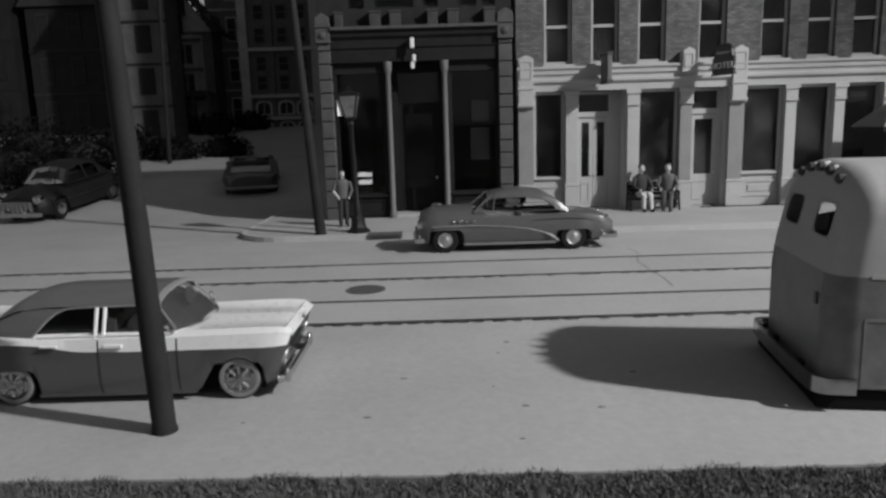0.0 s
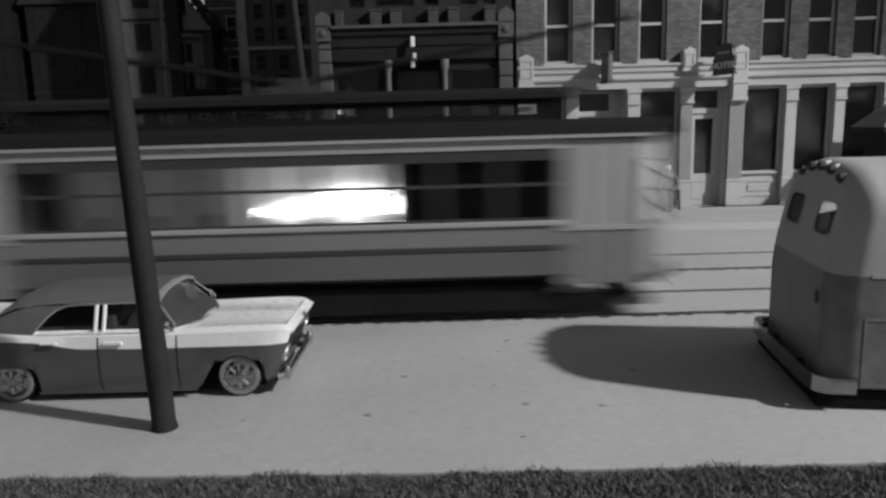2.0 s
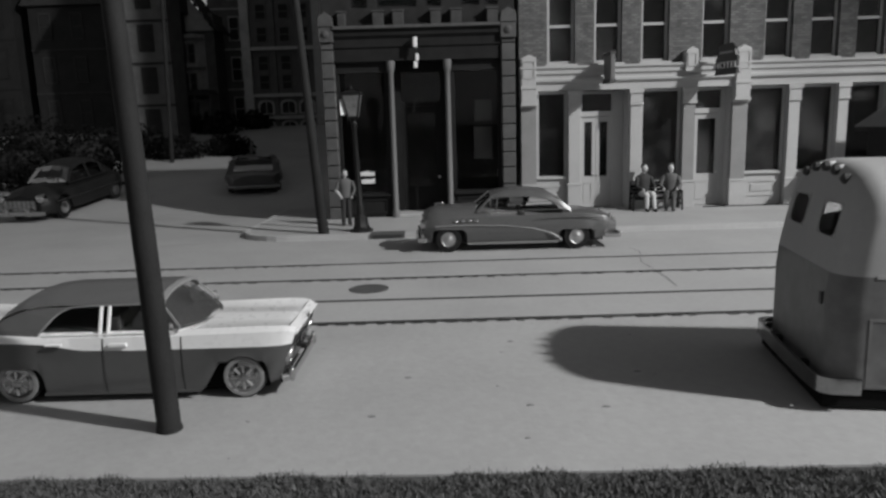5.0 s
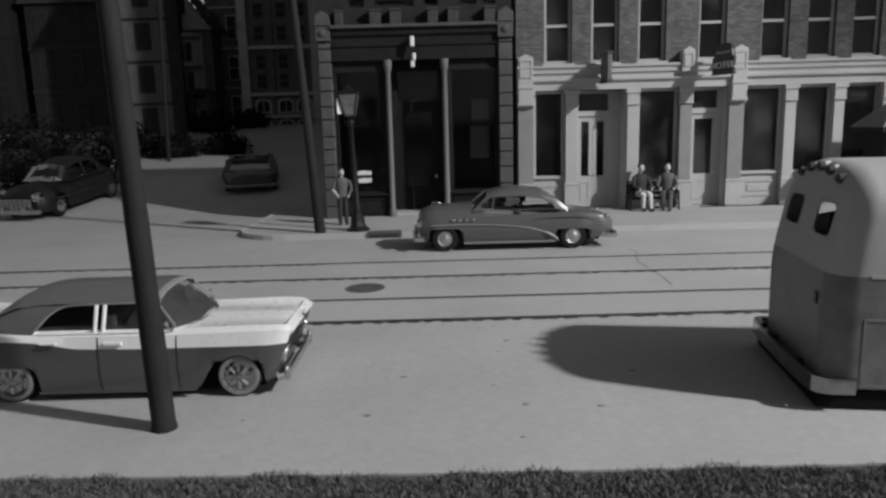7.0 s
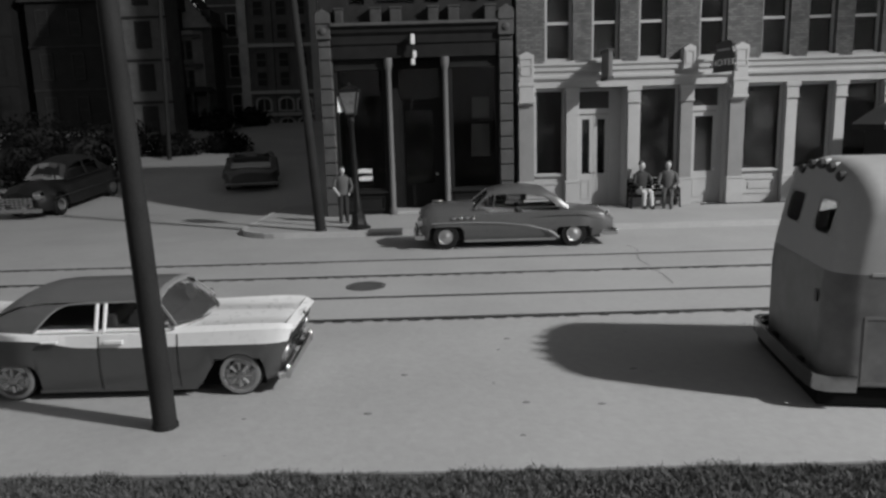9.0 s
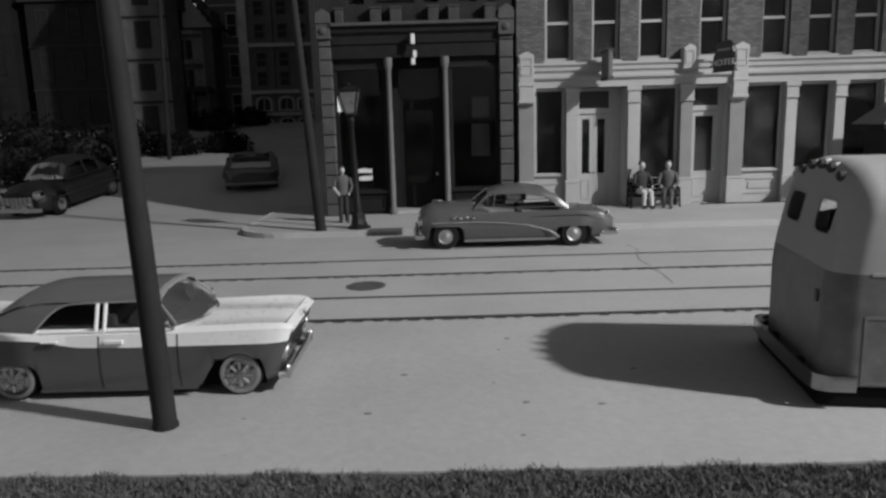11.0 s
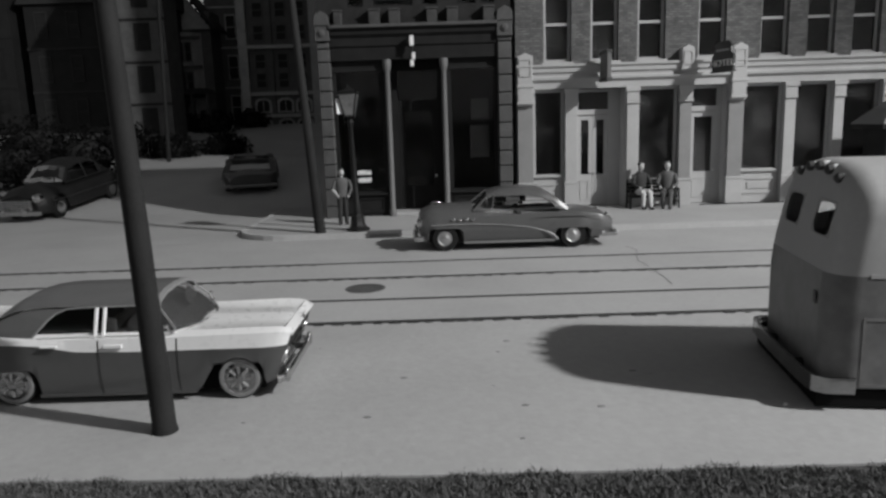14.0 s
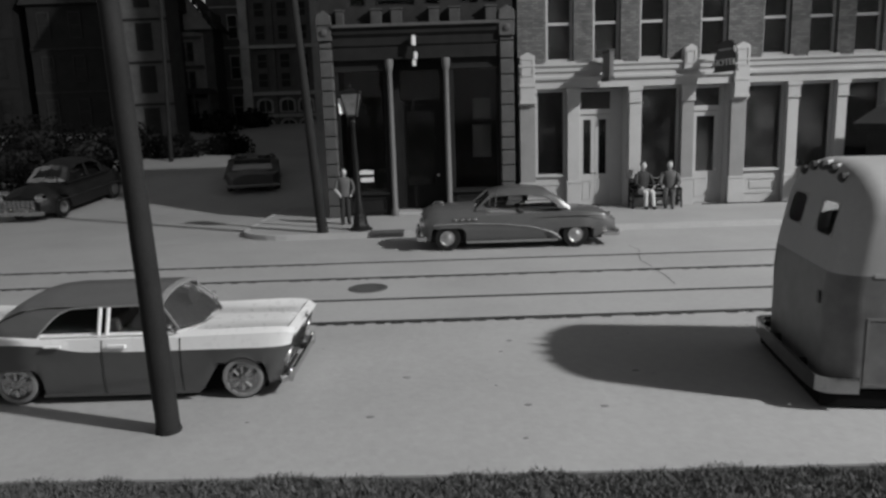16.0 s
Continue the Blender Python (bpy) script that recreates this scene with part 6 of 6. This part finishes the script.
def unseen_block():
    h = thing("unseen_shade_block", "unseen tall dark block added behind the corner shop for shade", "building", 0, 34.6, 0.7)
    # hidden from the camera; its height only keeps the key lamp off the hill
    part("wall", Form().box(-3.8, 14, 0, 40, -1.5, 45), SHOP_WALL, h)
    part("roof", Form().box(-4.0, 14.2, -0.2, 40.2, 45.01, 45.4), HOUSE_ROOF, h)


def leaf_mass(name, label, boxes, count, size, seed, category="hedge"):
    """Clumps of small leaves round a solid dark core on a stem."""
    rng = np.random.default_rng(seed)
    v, f = [], []
    for cx, cy, cz, rx, ry, rz in boxes:
        for _ in range(count):
            d = rng.normal(size=3)
            d /= np.linalg.norm(d)
            p = np.array((cx, cy, cz)) + d * np.array((rx, ry, rz)) * rng.uniform(0.55, 1.08)
            a, b = rng.normal(size=3), rng.normal(size=3)
            a /= np.linalg.norm(a)
            b -= a * (a @ b)
            b /= np.linalg.norm(b)
            s = size * rng.uniform(0.6, 1.4)
            n = len(v)
            v += [tuple(p - a * s), tuple(p + b * s * 0.5), tuple(p + a * s), tuple(p - b * s * 0.5)]
            f.append((n, n + 1, n + 2, n + 3))
    form = Form()
    form.v, form.f, form.s = v, f, [0] * len(f)
    t = thing(name, label, category)
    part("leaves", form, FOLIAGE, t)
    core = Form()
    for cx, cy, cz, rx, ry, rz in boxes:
        # dark ball stands in for the shade within the leaves
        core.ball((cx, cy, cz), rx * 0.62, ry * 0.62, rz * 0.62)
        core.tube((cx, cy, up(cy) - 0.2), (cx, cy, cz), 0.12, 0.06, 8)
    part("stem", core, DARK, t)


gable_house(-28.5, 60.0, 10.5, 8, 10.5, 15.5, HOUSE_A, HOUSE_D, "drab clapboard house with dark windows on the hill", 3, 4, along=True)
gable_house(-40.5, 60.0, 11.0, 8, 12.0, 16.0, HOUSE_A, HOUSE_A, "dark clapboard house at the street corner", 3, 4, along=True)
gable_house(-20.4, 50.5, 3.2, 2.6, 11.5, 14.0, HOUSE_B, HOUSE_A, "narrow pale house beside the drab one", 4, 1)
ornate_house(-23.4, 67.0)
gable_house(-20.3, 72.0, 5.0, 6, 15.5, 20.0, HOUSE_B, HOUSE_C, "dark house standing back between its neighbours", 4, 1)
apartment(-15.1, 66.0)
unseen_block()
for k, spot in enumerate(((-22.0, 36.5, 1.6, 2.6, 1.2, 1.6), (-19.0, 38.0, 1.9, 2.2, 1.2, 1.7), (-26.5, 36.0, 1.8, 3.0, 1.4, 1.8), (-22.5, 33.2, 0.9, 2.4, 1.0, 1.4), (-19.6, 34.2, 1.0, 1.6, 0.9, 1.2), (-24.0, 42.0, 2.4, 3.2, 1.2, 1.9), (-29.5, 41.0, 2.4, 3.2, 1.2, 2.1), (-19.4, 43.5, 2.4, 2.4, 1.1, 1.5), (-16.4, 43.4, 2.0, 1.7, 0.9, 1.0), (-13.4, 44.2, 2.1, 1.6, 0.8, 0.9))):
    leaf_mass("hedge_bush", "dark overgrown hedge bush behind the black sedan", [spot], 1500, 0.13, 3 + k, "bush")
for k, spot in enumerate(((-18.0, 57.0, 3.6, 2.0, 1.0, 1.2), (-20.9, 58.5, 3.6, 1.6, 0.9, 1.1), (-15.8, 60.0, 3.9, 1.6, 0.9, 1.0))):
    leaf_mass("shrub", "dark shrub below the ornate house", [spot], 1000, 0.14, 15 + k, "shrub")


def shade_tree(x, y, top, reach):
    """A tall thin tree by the turf, added out of view for its shade: trunk, limbs and a loose crown of leaf clumps."""
    rng = np.random.default_rng(8)
    t = thing("shade_tree", "unseen tall thin tree added to shade the far end of the hotel", "tree", x, y, 0)
    f = Form().tube((0, 0, -0.1), (0.2, 0.1, top * 0.55), 0.3, 0.2, 10).tube((0.2, 0.1, top * 0.55), (0, 0, top), 0.2, 0.06, 10)
    v, q = [], []
    for k in range(16):
        a, zz = rng.uniform(0, 2 * math.pi), top + rng.uniform(-1.5, 1.2)
        r = reach * rng.uniform(0.2, 1.0)
        tip = np.array((r * math.cos(a), r * math.sin(a), zz))
        f.tube((0.05, 0.03, zz - 1.6 if zz < top else top - 0.8), tuple(tip), 0.05, 0.02, 6)
        for _ in range(60):
            p = tip + rng.normal(0, 0.2, 3)
            d, e = rng.normal(size=3), rng.normal(size=3)
            d /= np.linalg.norm(d)
            e -= d * (d @ e)
            e /= np.linalg.norm(e)
            n = len(v)
            v += [tuple(p - d * 0.13), tuple(p + e * 0.06), tuple(p + d * 0.13), tuple(p - e * 0.06)]
            q.append((n, n + 1, n + 2, n + 3))
    part("trunk", f, WOOD_POLE, t, smooth=40)
    part("crown", Form().add(v, q), FOLIAGE, t)


# unseen tree, put in line with the key lamp to dapple the brick
shade_tree(31.8, 5.2, 22.8, 1.7)


# turf at the front edge, and marks on the road
def turf():
    solid("turf_bed", Form().box(-60, 60, -30, 6.3, -0.13, -0.03), TURF, "dark turf bed along the road edge", "turf", kind="structure")
    rng = np.random.default_rng(11)
    n = 40000
    x = rng.uniform(-7, 7, n)
    y = 6.02 - np.where(x < 0, 0.028, 0.008) * x - rng.gamma(1.3, 0.35, n) + 0.05 * np.sin(x * 3.1) + 0.04 * np.sin(x * 7.7 + 1)
    h = rng.uniform(0.0, 0.045, n)
    a = rng.uniform(0, math.pi, n)
    lean = rng.normal(0, 0.04, (n, 2))
    w = rng.uniform(0.006, 0.014, n)
    ca, sa = np.cos(a) * w, np.sin(a) * w
    f = Form()
    vs = np.stack([np.stack([x - ca, y - sa, np.full(n, -0.03)], 1), np.stack([x + ca, y + sa, np.full(n, -0.03)], 1), np.stack([x + lean[:, 0], y + lean[:, 1], h], 1)], 1).reshape(-1, 3)
    f.v = [tuple(map(float, p)) for p in vs]
    f.f = [(3 * i, 3 * i + 1, 3 * i + 2) for i in range(n)]
    f.s = [0] * n
    solid("grass", f, BLADE, "short dark grass along the road edge", "grass", kind="stuff")


def road_marks():
    rng = random.Random(21)
    f = Form()
    for y in (RAILS[0], RAILS[2], RAILS[3]):
        x = -14.0
        while x < (-3 if y == RAILS[3] else 16):
            if rng.random() < 0.85:
                f.box(x, x + rng.uniform(0.1, 0.24), y - 0.19, y - 0.075 + rng.uniform(0, 0.03), -0.02, rng.uniform(0.004, 0.012))
            x += rng.uniform(0.24, 0.36)
    solid("rail_spikes", f, SIGN_BLACK, "dark spike heads along the tram rails", "rail fixings", kind="stuff")
    s = thing("slab_seam", "thin dark seam across the concrete road", "seam", kind="structure")
    for pts in (((4.62, 17.4), (4.72, 16.9), (4.66, 16.5)), ((4.55, 16.25), (4.42, 15.6), (4.45, 14.8)), ((4.44, 14.55), (4.47, 14.0), (4.42, 13.2))):
        g = Form()
        for (ax, ay), (bx, by) in zip(pts[:-1], pts[1:]):
            g.add([(ax - 0.012, ay, 0.004), (ax + 0.012, ay, 0.004), (bx + 0.012, by, 0.004), (bx - 0.012, by, 0.004)], [(3, 2, 1, 0)])
        part("seam_line", g, STAIN, s)
    p = Form()
    for _ in range(26):
        x, y, r = rng.uniform(-3, 7), rng.uniform(6.4, 11), rng.uniform(0.006, 0.02)
        p.ball((x, y, 0.0), r * rng.uniform(1, 2), r, r * 0.3, 7, 4)
    for x, y in ((0.9, 10.0), (-0.55, 8.6), (0.9, 7.6), (1.75, 7.5), (-0.9, 7.4), (2.4, 8.6)):
        p.ball((x, y, 0.0), 0.05, 0.03, 0.008, 9, 4)
    solid("road_grit", p, STAIN, "scattered dark grit on the concrete road", "grit", kind="stuff")


turf()
road_marks()

TRAM, WHEELS = tram()


def motions():
    """The tram runs through from left to right, and its wheels turn with it."""
    rows = [(0.0, -20.7), (0.5, -16.1), (1.0, -11.65), (1.5, -7.1), (2.0, -2.45), (2.5, 1.75), (3.0, 6.28), (3.5, 10.85), (4.0, 15.5), (5.0, 24.5), (6.0, 32.5), (7.0, 38.0), (8.0, 40.5), (9.0, 41.0), (16.0, 41.0)]
    walk(TRAM, [(t, at48(x, 12.03, 0)) for t, x in rows])
    for w, x0 in WHEELS:
        turns, t, last = [], 0.0, None
        while t < 16.0001:
            x = float(np.interp(t, [r[0] for r in rows], [r[1] for r in rows]))
            turns.append((round(t, 2), at48(x0, 0, 0.345) @ Matrix.Rotation((x - rows[0][1]) / 0.33, 4, "Y")))
            t += 0.05 if t < 9 else 0.5
        walk(w, turns)


motions()
